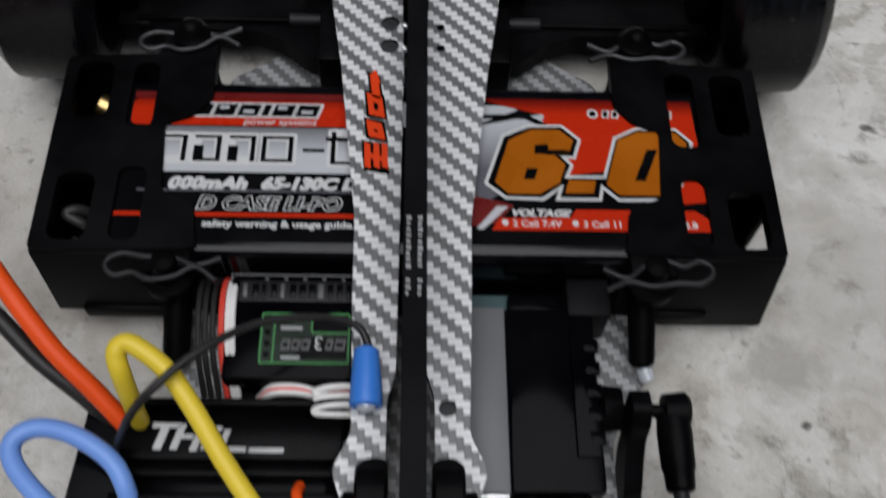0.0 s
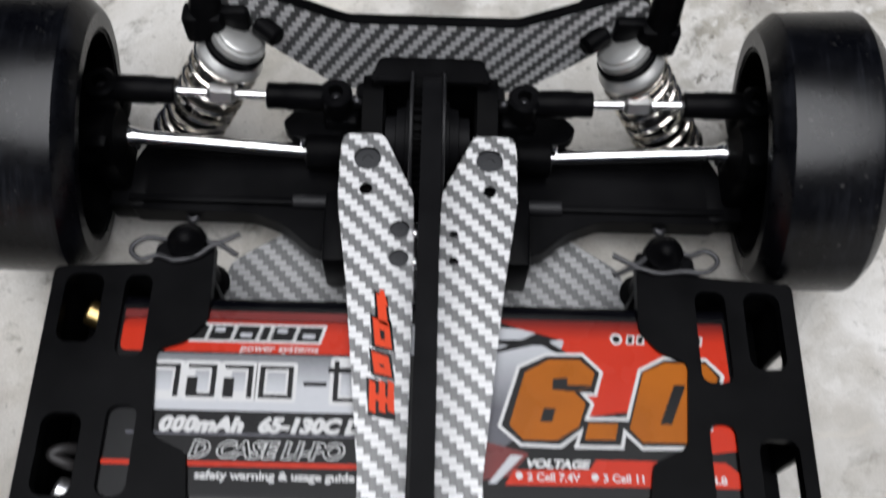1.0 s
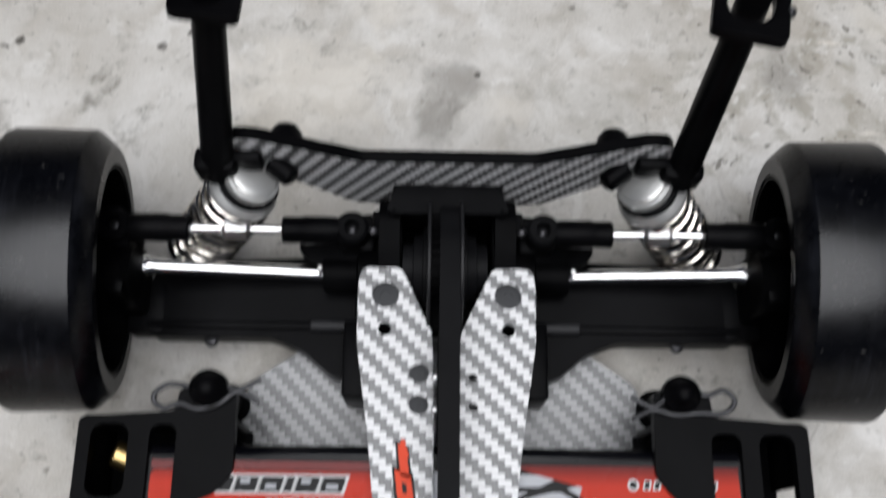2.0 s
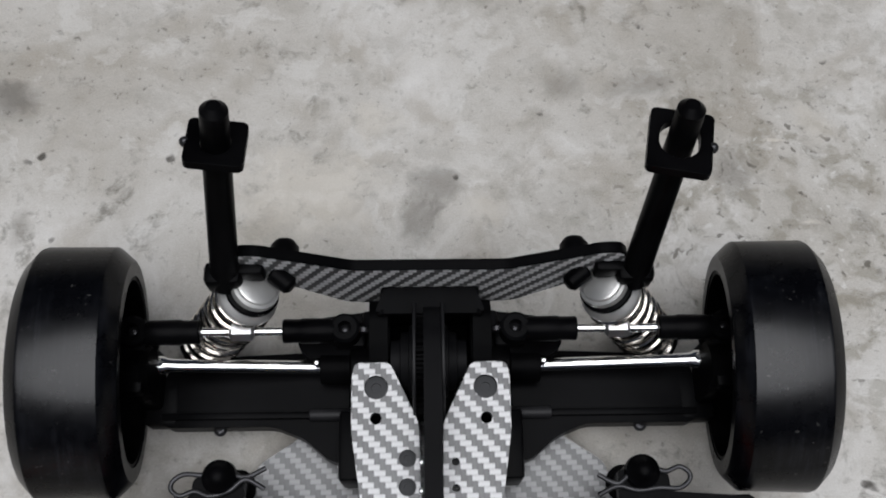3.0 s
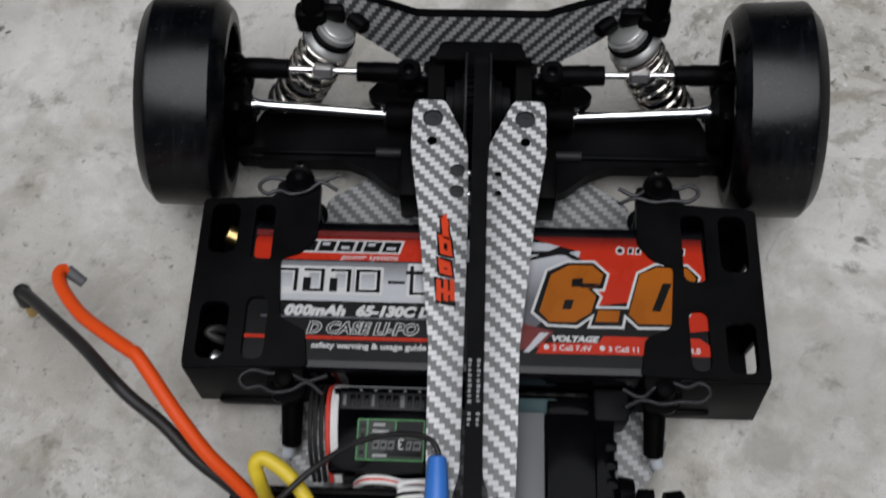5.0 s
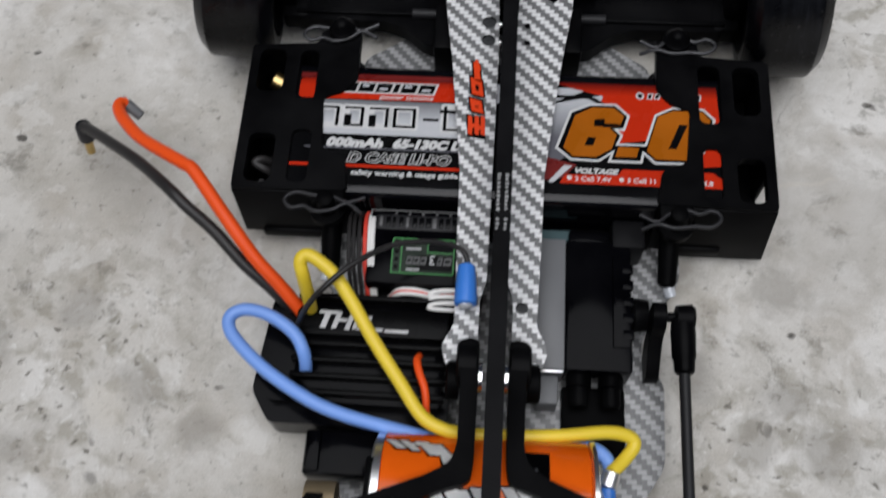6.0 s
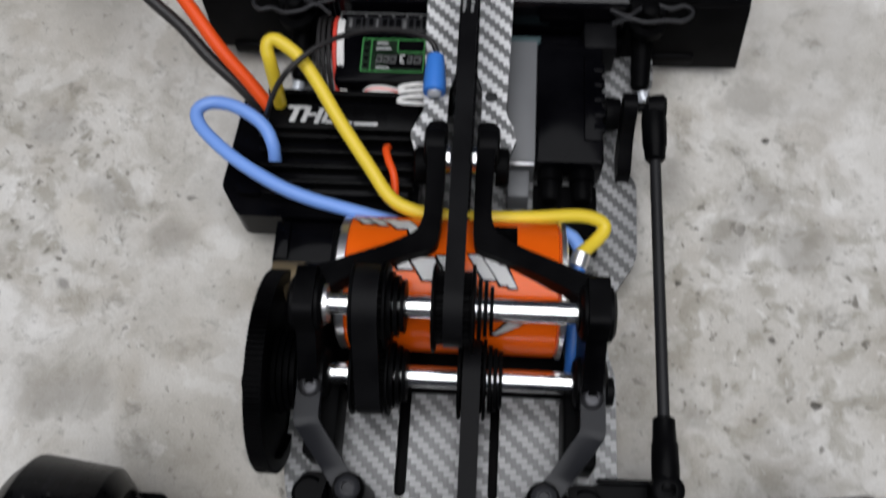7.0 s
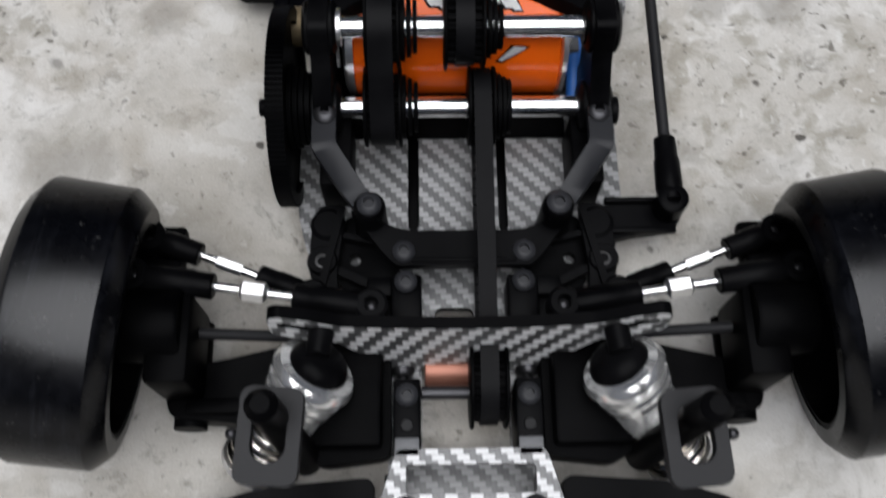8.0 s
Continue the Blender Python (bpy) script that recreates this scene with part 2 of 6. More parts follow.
M_FLATGREY = plain("flat_grey_screw_head", (0.024, 0.025, 0.027), 0.5, grain=0.3, spec=0.3)
M_PACK = plain("glossy_black_pack_case", (0.0010, 0.0010, 0.0018), 0.13, grain=0.3, bump=0.02, spec=0.28)
M_CLIPDARK = plain("darker_clip_wire", (0.02, 0.02, 0.022), 0.45, 0.5, 0.2)
M_REST = plain("dark_nylon_plate", (0.011, 0.011, 0.012), 0.45, grain=0.3, spec=0.2)
M_SHOCK = plain("satin_silver_shock_body", (0.62, 0.62, 0.60), 0.34, 0.75, 0.25)
M_BRIGHT = plain("bright_machined_aluminium", (0.92, 0.92, 0.91), 0.22, 0.85, 0.05, bump=0.05)
M_WRAPWHITE = plain("white_wrap_print", (0.86, 0.86, 0.85), 0.35, grain=0.04, bump=0.02)
M_FAINT = plain("faded_white_print", (0.32, 0.32, 0.32), 0.5, grain=0.2)
M_DULLBRASS = plain("dull_dusty_brass", (0.22, 0.17, 0.10), 0.5, 0.6)
M_SCREWGREY = plain("dull_dark_screw_steel", (0.05, 0.05, 0.05), 0.45, 0.5, 0.15)
M_CHROME = plain("polished_steel", (0.80, 0.80, 0.80), 0.2, 1.0, 0.05, bump=0.05)
M_ALU = plain("bright_aluminium", (0.86, 0.86, 0.86), 0.34, 1.0, 0.08, bump=0.1)
M_SPRING = plain("nickel_spring_wire", (0.70, 0.66, 0.60), 0.2, 1.0, 0.05)
M_STEELDARK = plain("oiled_dark_steel", (0.045, 0.045, 0.048), 0.36, 0.8, 0.3)
M_CLIP = plain("dull_steel_wire", (0.055, 0.055, 0.058), 0.42, 0.7, 0.2)
M_RUBBER = plain("black_belt_rubber", (0.003, 0.003, 0.0035), 0.48, grain=0.5, spec=0.07)
M_CASE = plain("glossy_black_case", (0.0010, 0.0010, 0.0016), 0.14, grain=0.3, bump=0.03, spec=0.05)
M_FIN = plain("black_anodised_fins", (0.0014, 0.0014, 0.0016), 0.28, 0.0, 0.3, bump=0.06, spec=0.06)
M_GREY = plain("grey_painted_case", (0.12, 0.123, 0.128), 0.5, grain=0.12)
M_BRASS = plain("gold_plated_brass", (0.50, 0.36, 0.15), 0.3, 1.0)
M_RED = graded("red_label_print", (0.09, 0.003, 0.002), (0.45, 0.02, 0.0025), -29.6, -34.0)
M_DARKRED = plain("dark_red_label_print", (0.11, 0.006, 0.005), 0.3, grain=0.3, bump=0.02, spec=0.25)
M_ORANGE = plain("orange_brown_numeral_print", (0.30, 0.082, 0.0015), 0.3, grain=0.25, bump=0.02, spec=0.1)
M_WHITE = plain("white_print", (0.55, 0.55, 0.545), 0.35, grain=0.05, bump=0.02, spec=0.25)
M_SILVERINK = graded("silver_grey_label_print", (0.42, 0.43, 0.45), (0.10, 0.10, 0.115), -37.0, -50.0)
M_PALEINK = graded("pale_silver_label_print", (0.14, 0.145, 0.155), (0.47, 0.48, 0.50), -39.0, -46.5)
M_BLACKINK = plain("black_label_print", (0.002, 0.002, 0.0024), 0.2, bump=0.02, spec=0.12)
M_MOTOR = plain("orange_motor_wrap", (0.72, 0.105, 0.002), 0.2, grain=0.12, bump=0.03, spec=0.3)
M_MARK = plain("bright_red_orange_decal", (0.64, 0.045, 0.004), 0.4, grain=0.1, spec=0.2)
M_GREEN = plain("green_sticker_line", (0.04, 0.23, 0.05), 0.4)
M_STICKER = plain("dark_green_sticker_print", (0.004, 0.013, 0.005), 0.3, grain=0.4, bump=0.02, spec=0.3)
M_BRACE = plain("charcoal_nylon_brace", (0.010, 0.0105, 0.0125), 0.4, grain=0.3, spec=0.22)
M_GREYINK = plain("grey_print", (0.075, 0.075, 0.075), 0.4)
M_YELLOW = plain("yellow_silicone_wire", (0.74, 0.55, 0.03), 0.45, grain=0.12, scale=500)
M_BLUE = plain("blue_silicone_wire", (0.17, 0.32, 0.74), 0.45, grain=0.12, scale=500)
M_BLUECAP = plain("blue_crimp_sleeve", (0.045, 0.19, 0.62), 0.36, grain=0.12)
M_ORWIRE = plain("orange_red_silicone_wire", (0.74, 0.075, 0.006), 0.45, grain=0.12, scale=500, spec=0.3)
M_BKWIRE = plain("black_silicone_wire", (0.014, 0.013, 0.013), 0.45, grain=0.5, spec=0.35)
M_REDWIRE = plain("red_thin_wire", (0.60, 0.05, 0.03), 0.45)
M_WHWIRE = plain("white_thin_wire", (0.72, 0.71, 0.69), 0.45)
M_COPPER = plain("copper_rose_metal", (0.30, 0.13, 0.09), 0.42, 0.6)
M_TEAL = plain("dusty_teal_foam_tape", (0.03, 0.055, 0.06), 0.8, grain=0.8, scale=300)
M_CLEAR = plain("clear_crimp_end", (0.55, 0.58, 0.62), 0.12, 0.2)

# ================= building helpers: lengths in millimetres =================


def fresh():
    return bmesh.new()


def part(name, bm, mats, parent=None, label="", angle=38):
    """Links a bmesh as one mesh object, as a part of parent."""
    mats = mats if isinstance(mats, (list, tuple)) else [mats]
    bmesh.ops.recalc_face_normals(bm, faces=bm.faces[:])
    bmesh.ops.scale(bm, vec=(0.001, 0.001, 0.001), verts=bm.verts[:])
    limit = radians(angle)
    for f in bm.faces:
        f.smooth = True
    for e in bm.edges:
        e.smooth = len(e.link_faces) == 2 and e.calc_face_angle(0) < limit
    me = bpy.data.meshes.new(name)
    bm.to_mesh(me)
    bm.free()
    for m in mats:
        me.materials.append(m)
    ob = new(name, me)
    if parent:
        ob.parent = parent
    if label:
        ob["label"] = label
    return ob


def soften(bm, verts, bev, seg=2):
    if bev <= 0:
        return
    vs = set(verts)
    edges = [e for e in bm.edges if e.verts[0] in vs and e.verts[1] in vs and (len(e.link_faces) < 2 or e.calc_face_angle(0) > radians(28))]
    bmesh.ops.bevel(bm, geom=edges, offset=bev, segments=seg, affect="EDGES", profile=0.5, clamp_overlap=True)


def box(bm, x0, x1, y0, y1, z0, z1, bev=0.5, m=None, seg=2):
    before = set(bm.verts)
    vs = bmesh.ops.create_cube(bm, size=1)["verts"]
    for v in vs:
        v.co = ((x0 + x1) / 2 + v.co.x * abs(x1 - x0), (y0 + y1) / 2 + v.co.y * abs(y1 - y0), (z0 + z1) / 2 + v.co.z * abs(z1 - z0))
    soften(bm, vs, bev, seg)
    if m:
        bmesh.ops.transform(bm, matrix=m, verts=[v for v in bm.verts if v not in before])
    return bm


def frame_of(p, q):
    p, q = Vector(p), Vector(q)
    return Matrix.Translation(p) @ (q - p).to_track_quat("Z", "Y").to_matrix().to_4x4(), (q - p).length


def lathe(bm, p, q, profile, n=28, hollow=False):
    """Turns a profile of (distance from p, radius) about the line from p to q. hollow: the profile is a closed ring."""
    m, _ = frame_of(p, q)
    rings = []
    for d, r in profile:
        if r <= 1e-6:
            rings.append([bm.verts.new(m @ Vector((0, 0, d)))])
        else:
            rings.append([bm.verts.new(m @ Vector((r * math.cos(2 * math.pi * i / n), r * math.sin(2 * math.pi * i / n), d))) for i in range(n)])
    pairs = list(zip(rings, rings[1:]))
    if hollow:
        pairs.append((rings[-1], rings[0]))
    for a, b in pairs:
        for i in range(n):
            j = (i + 1) % n
            ring = [a[i % len(a)], a[j % len(a)], b[j % len(b)], b[i % len(b)]]
            ring = [v for k, v in enumerate(ring) if v not in ring[:k]]
            if len(ring) > 2:
                bm.faces.new(ring)
    if not hollow:
        for ring in (rings[0], rings[-1]):
            if len(ring) > 2:
                bm.faces.new(ring)
    return bm


def rod(bm, p, q, r, r2=None, n=20, bev=0.3):
    """A round bar with slightly rounded ends."""
    d = (Vector(q) - Vector(p)).length
    r2 = r if r2 is None else r2
    b = min(bev, d / 3, r / 2, r2 / 2)
    return lathe(bm, p, q, [(0, r - b), (b, r), (d - b, r2), (d, r2 - b)], n)


def ball(bm, p, r, n=16):
    p = Vector(p)
    steps = [math.pi * k / 8 for k in range(9)]
    prof = [(r - r * math.cos(a), r * math.sin(a) if 0 < k < 8 else 0) for k, a in enumerate(steps)]
    return lathe(bm, p - Vector((0, 0, r)), p, prof, n)


def inside(p, loop):
    """Whether p lies within a closed outline."""
    odd = False
    for (ax, ay), (bx, by) in zip(loop, loop[1:] + loop[:1]):
        if (ay > p.y) != (by > p.y) and p.x < ax + (bx - ax) * (p.y - ay) / (by - ay):
            odd = not odd
    return odd


def plate(bm, outline, holes=(), z0=0.0, z1=1.0, m=None, bev=0.0, side=None):
    """A flat plate with through holes. side: the material index of its cut edges."""
    before = set(bm.verts)
    spots, edges = [], []
    for loop in (outline, *holes):
        n, k0 = len(loop), len(spots)
        spots += [Vector((x, y)) for x, y in loop]
        edges += [(k0 + k, k0 + (k + 1) % n) for k in range(n)]
    flat = mathutils.geometry.delaunay_2d_cdt(spots, edges, [], 1, 1e-5)
    vs = [bm.verts.new((v.x, v.y, z1)) for v in flat[0]]
    top = []
    for f in flat[2]:
        mid = sum((flat[0][k] for k in f), Vector((0, 0))) / len(f)
        if not any(inside(mid, h) for h in holes):
            top.append(bm.faces.new([vs[k] for k in f]))
    for v in vs:
        if not v.link_faces:
            bm.verts.remove(v)
    low = bmesh.ops.extrude_face_region(bm, geom=top, use_keep_orig=True)["geom"]
    bmesh.ops.translate(bm, vec=(0, 0, z0 - z1), verts=[g for g in low if isinstance(g, bmesh.types.BMVert)])
    made = [v for v in bm.verts if v not in before]
    bm.normal_update()
    if side is not None:
        for f in {f for v in made for f in v.link_faces}:
            f.material_index = side if abs(f.normal.z) < 0.5 else 0
    if bev:
        soften(bm, made, bev, 1)
    if m:
        bmesh.ops.transform(bm, matrix=m, verts=[v for v in bm.verts if v not in before])
    return bm


def circle(x, y, r, n=20):
    return [(x + r * math.cos(2 * math.pi * k / n), y + r * math.sin(2 * math.pi * k / n)) for k in range(n)]


def slot(x0, x1, y0, y1, r=None, n=5):
    """A rectangle with round corners."""
    r = min(abs(x1 - x0), abs(y1 - y0)) / 2 - 1e-3 if r is None else r
    pts = []
    for cx, cy, a in ((x1 - r, y1 - r, 0), (x0 + r, y1 - r, 90), (x0 + r, y0 + r, 180), (x1 - r, y0 + r, 270)):
        pts += [(cx + r * math.cos(radians(a + 90 * k / n)), cy + r * math.sin(radians(a + 90 * k / n))) for k in range(n + 1)]
    return pts


def rounded(points, r=1.5, n=4):
    """Rounds the corners of an outline."""
    out = []
    for k, p in enumerate(points):
        p, a, b = Vector(p), Vector(points[k - 1]), Vector(points[(k + 1) % len(points)])
        s = min(r, (a - p).length * 0.45, (b - p).length * 0.45)
        a, b = p + (a - p).normalized() * s, p + (b - p).normalized() * s
        for i in range(n + 1):
            t = i / n
            c = a * (1 - t) ** 2 + p * 2 * t * (1 - t) + b * t * t
            out.append((c.x, c.y))
    return out


def mirrored(points, sx):
    return [(x * sx, *rest) for x, *rest in points]


def curve_through(points, steps=8):
    """A smooth line through points."""
    pts = [Vector(p) for p in points]
    ext = [pts[0] * 2 - pts[1], *pts, pts[-1] * 2 - pts[-2]]
    out = []
    for a, b, c, d in zip(ext, ext[1:], ext[2:], ext[3:]):
        for k in range(steps):
            t = k / steps
            out.append(0.5 * ((2 * b) + (c - a) * t + (2 * a - 5 * b + 4 * c - d) * t * t + (3 * b - a - 3 * c + d) * t**3))
    return out + [pts[-1]]


def cable(bm, points, r, n=12, steps=8, ends=None):
    """A round cord along a smooth line through points."""
    line = curve_through(points, steps) if steps else [Vector(p) for p in points]
    rings, side = [], None
    for k, p in enumerate(line):
        t = (line[min(k + 1, len(line) - 1)] - line[max(k - 1, 0)]).normalized()
        if side is None:
            side = t.orthogonal()
        side = (side - t * side.dot(t)).normalized()
        up = t.cross(side)
        rings.append([bm.verts.new(p + (side * math.cos(2 * math.pi * i / n) + up * math.sin(2 * math.pi * i / n)) * r) for i in range(n)])
    for a, b in zip(rings, rings[1:]):
        for i in range(n):
            bm.faces.new((a[i], a[(i + 1) % n], b[(i + 1) % n], b[i]))
    bm.faces.new(rings[0])
    bm.faces.new(rings[-1])
    return bm


def coil(bm, p, q, radius, wire, turns, n=8):
    m, d = frame_of(p, q)
    k = int(turns * 20)
    pts = []
    for i in range(k + 1):
        a = 2 * math.pi * turns * i / k
        pts.append(m @ Vector((radius * math.cos(a), radius * math.sin(a), d * i / k)))
    return cable(bm, pts, wire, n, 0)


def screw(bm, x, y, z, r=2.6, h=1.4):
    """A button-head screw with a hex socket, head up."""
    lathe(bm, (x, y, z), (x, y, z + 1), [(0, r), (h * 0.4, r), (h * 0.85, r * 0.75), (h, r * 0.5), (h, r * 0.45), (h * 0.25, r * 0.42), (h * 0.25, 0)], 18)
    return bm


def lettering(text, x, y, z, size, mat, parent, name="lettering", shear=0.0, wide=1.0, turn=0.0, bold=0.0, label=""):
    """Flat raised characters of the built-in font. x, y: the left end of the base line."""
    cu = bpy.data.curves.new("letters", "FONT")
    cu.body, cu.size, cu.shear, cu.offset = text, size, shear, bold
    cu.extrude = 0.03
    cu.resolution_u = 3
    tmp = bpy.data.objects.new("letters", cu)
    scene.collection.objects.link(tmp)
    bpy.context.view_layer.update()
    me = bpy.data.meshes.new_from_object(tmp.evaluated_get(bpy.context.evaluated_depsgraph_get()))
    bpy.data.objects.remove(tmp)
    bpy.data.curves.remove(cu)
    bm = fresh()
    bm.from_mesh(me)
    bpy.data.meshes.remove(me)
    m = Matrix.Translation((x, y, z)) @ Matrix.Rotation(radians(turn), 4, "Z") @ Matrix.Diagonal((wide, 1, 1, 1))
    bmesh.ops.transform(bm, matrix=m, verts=bm.verts[:])
    for f in bm.faces:
        f.material_index = 0
    return part(name, bm, mat, parent, label)


def sheet(name, outline, z, mat, parent, label="", holes=(), thick=0.06):
    """A thin printed shape."""
    return part(name, plate(fresh(), outline, holes, z - 0.02, z + thick), mat, parent, label)

# the sheet x, y stood upright as x, z
UPRIGHT = Matrix(((1, 0, 0, 0), (0, 0, -1, 0), (0, 1, 0, 0), (0, 0, 0, 1)))

# ================= the ground =================
bm = fresh()
box(bm, -60000, 60000, -60000, 60000, -300, 0, 0)
tagged(part("ground", bm, M_GROUND), "worn grey concrete slab with dark stains and pits", "concrete ground", kind="structure")

# ================= the car: one thing with its parts =================
car = new("rc_car")
car.empty_display_size = 0.05
tagged(car, "black and silver radio-controlled drift car chassis without its body shell", "toy car")
SIDES = (-1, 1)
AXLE = 31.8

# ---- chassis plate, silver twill
right = [(0, 9), (22, 9), (35, 0.5), (48, -8), (49.5, -20), (56, -24), (55.6, -84), (54, -88.6), (47.5, -97.6), (43.6, -105), (43.6, -111), (49.9, -117.5), (49.5, -142), (43.6, -151.6), (39.5, -157),
         (41, -170), (43, -176), (43, -205), (40, -217), (31, -225), (19, -230), (19, -280), (0, -280)]
outline = rounded(right[1:-1] + [(-x, y) for x, y in reversed(right[1:-1])], 3)
holes = [slot(-14, -11, -210, -181), slot(10, 12.5, -210, -181), slot(-10.8, 10.8, -268, -244.5, 2), slot(-7.4, 2.6, -241.6, -231.2, 2)]
part("chassis_plate", plate(fresh(), outline, holes, 5.4, 8.0, side=1), [M_WEAVE_SHADED, M_EDGE], car, "silver twill lower chassis plate")
# Unseen black strips, added so that the slots read as dark.
for x in (-12.5, 11.25):
    part("slot_dark_strip", box(fresh(), x - 3, x + 3, -213, -178, 3.6, 5.3, 0.3), M_DEEP, car, "unseen black strip added to darken a chassis slot")

def flat_screw(bm, x, y, z, r):
    """A flat countersunk head with a shallow socket."""
    return lathe(bm, (x, y, z), (x, y, z + 1), [(0, r), (0.26, r), (0.3, r - 0.2), (0.3, r * 0.42), (-0.5, r * 0.36), (-0.5, 0)], 20)


# ---- upper deck: two long plates with the belt between them
left = [(-19.5, 14.5), (-10.5, 14.5), (-3.2, -1), (-2.6, -22), (-3, -99), (-4.6, -104), (-4.6, -123), (-12.5, -124), (-14.5, -118), (-11.2, -111), (-12, -86),
        (-12.4, -64), (-17, -24), (-20.2, -3), (-20.3, 11)]
for sx in SIDES:
    hole = [circle(sx * 14, 0, 1.5), circle(sx * 14, 8, 3.1, 24)]
    if sx > 0:
        hole += [circle(6, -11, 1.0), circle(6, -17.4, 1.0), circle(7, -106, 1.7)]
    else:
        hole += [circle(-6, -10, 2.2), circle(-6, -17, 2.2)]

    deck = part("upper_deck", plate(fresh(), rounded(mirrored(left, -sx), 1.6), hole, 30.4, 32.8, side=1), [M_WEAVE, M_EDGE], car, "silver twill upper deck plate")
    part("deck_screw", flat_screw(fresh(), sx * 14, 8, 31.7, 3.05), M_FLATGREY, deck)
    if sx > 0:
        part("deck_screw", flat_screw(fresh(), 7, -106, 31.7, 1.65), M_FLATGREY, deck)
    if sx < 0:
        for y in (-10, -17):
            part("deck_screw", flat_screw(fresh(), -6, y, 31.7, 2.15), M_FLATGREY, deck)
            part("belt_guide", rod(fresh(), (-3.2, y - 1, 33), (-1.9, y - 1, 33), 0.8), M_ALU, deck)
        # red-orange model mark: plain slanted blocks down the plate
        for k, (y0, y1, w, o) in enumerate(((-25.5, -33, 2.8, 0), (-31, -38, 4.4, 0.4), (-38.5, -44, 4.5, 0.7), (-44.8, -52.5, 5.2, 0.9))):
            x0 = -9.0 + o * 0.6
            black = [(x0 - w / 2 - 0.6, y0 + 0.8), (x0 + w / 2 - 0.4, y0 - 0.6), (x0 + w / 2 + 0.6, y1 - 0.6), (x0 - w / 2 + 0.2, y1 + 0.3)]
            sheet("mark_border", black, 32.83, M_BLACKINK, deck)
            if k < 3:
                red = [(x0 - w / 2, y0), (x0 + w / 2 - 0.9, y0 - 1.2), (x0 + w / 2, y1), (x0 - w / 2 + 0.8, y1 + 0.9)]
                inner = [[(x0 - 0.6, y0 - 2.6), (x0 + 0.5, y0 - 3), (x0 + 0.6, y1 + 1.9), (x0 - 0.3, y1 + 2.2)]] if k else []
                sheet("mark_block", red, 32.9, M_MARK, deck, holes=inner)
            else:
                for a in (-1.8, 0.2, 2.0):
                    sheet("mark_block", [(x0 + a - 0.7, y0 + 0.1), (x0 + a + 0.6, y0 - 0.5), (x0 + a + 0.9, y1 + 0.8), (x0 + a - 0.5, y1 + 1.4)], 32.9, M_MARK, deck)
                sheet("mark_block", [(x0 - 1.6, y0 - 2.6), (x0 + 1.9, y0 - 3.8), (x0 + 1.9, y0 - 5.0), (x0 - 1.5, y0 - 4.0)], 32.93, M_MARK, deck)
        sheet("mark_block", [(-9.7, -24.6), (-8.9, -24.6), (-7.8, -28.4), (-10.2, -28.0)], 32.88, M_MARK, deck)

# ---- wheels
W_PROFILE = [(-12, 24.6), (-12, 28.2), (-11.6, 28.9), (-8.7, 31.7), (-8.0, 32.1), (8.6, 32.2), (9.4, 31.9), (12.2, 28.8), (12.6, 28.0), (12.6, 24.4)]
R_PROFILE = [(-11.6, 24.7), (-11.6, 23.6), (5.2, 22.4), (6, 21), (6, 8.0), (4.5, 7.0), (-2.5, 6.5), (-2.5, 3.2), (8, 3.2), (9, 5), (9, 21.6), (11, 23.2), (12.6, 24.5)]


def wheel():
    rim = part("wheel", lathe(fresh(), (0, 0, 0), (1, 0, 0), R_PROFILE, 56, True), M_DEEP, car, "drift wheel with black dished rim")
    part("tyre", lathe(fresh(), (0, 0, 0), (1, 0, 0), W_PROFILE, 96, True), M_TYRE, rim, "worn black hard plastic drift tyre", 24)
    bm = fresh()
    for k in range(10):
        a = 2 * math.pi * k / 10
        box(bm, 4.0, 6.5, -1.6, 1.6, 8, 22, 0.4, Matrix.Rotation(a, 4, "X"))
    part("spokes", bm, M_DEEP, rim)
    part("axle_nut", lathe(fresh(), (3, 0, 0), (12, 0, 0), [(0, 3.6), (7, 3.6), (7, 2.2), (9, 2.2)], 6), M_STEELDARK, rim)
    return rim


first = wheel()
first.matrix_basis = pose(0.0868, 0.0131, AXLE / 1000, 0, -8, -3)
copy_thing(first, pose(-0.0883, 0.0131, AXLE / 1000, 0, -8, 183))
copy_thing(first, pose(0.0895, -0.2410, AXLE / 1000, 0, -11, 6))
copy_thing(first, pose(-0.0876, -0.2410, AXLE / 1000, 0, -11, 174))


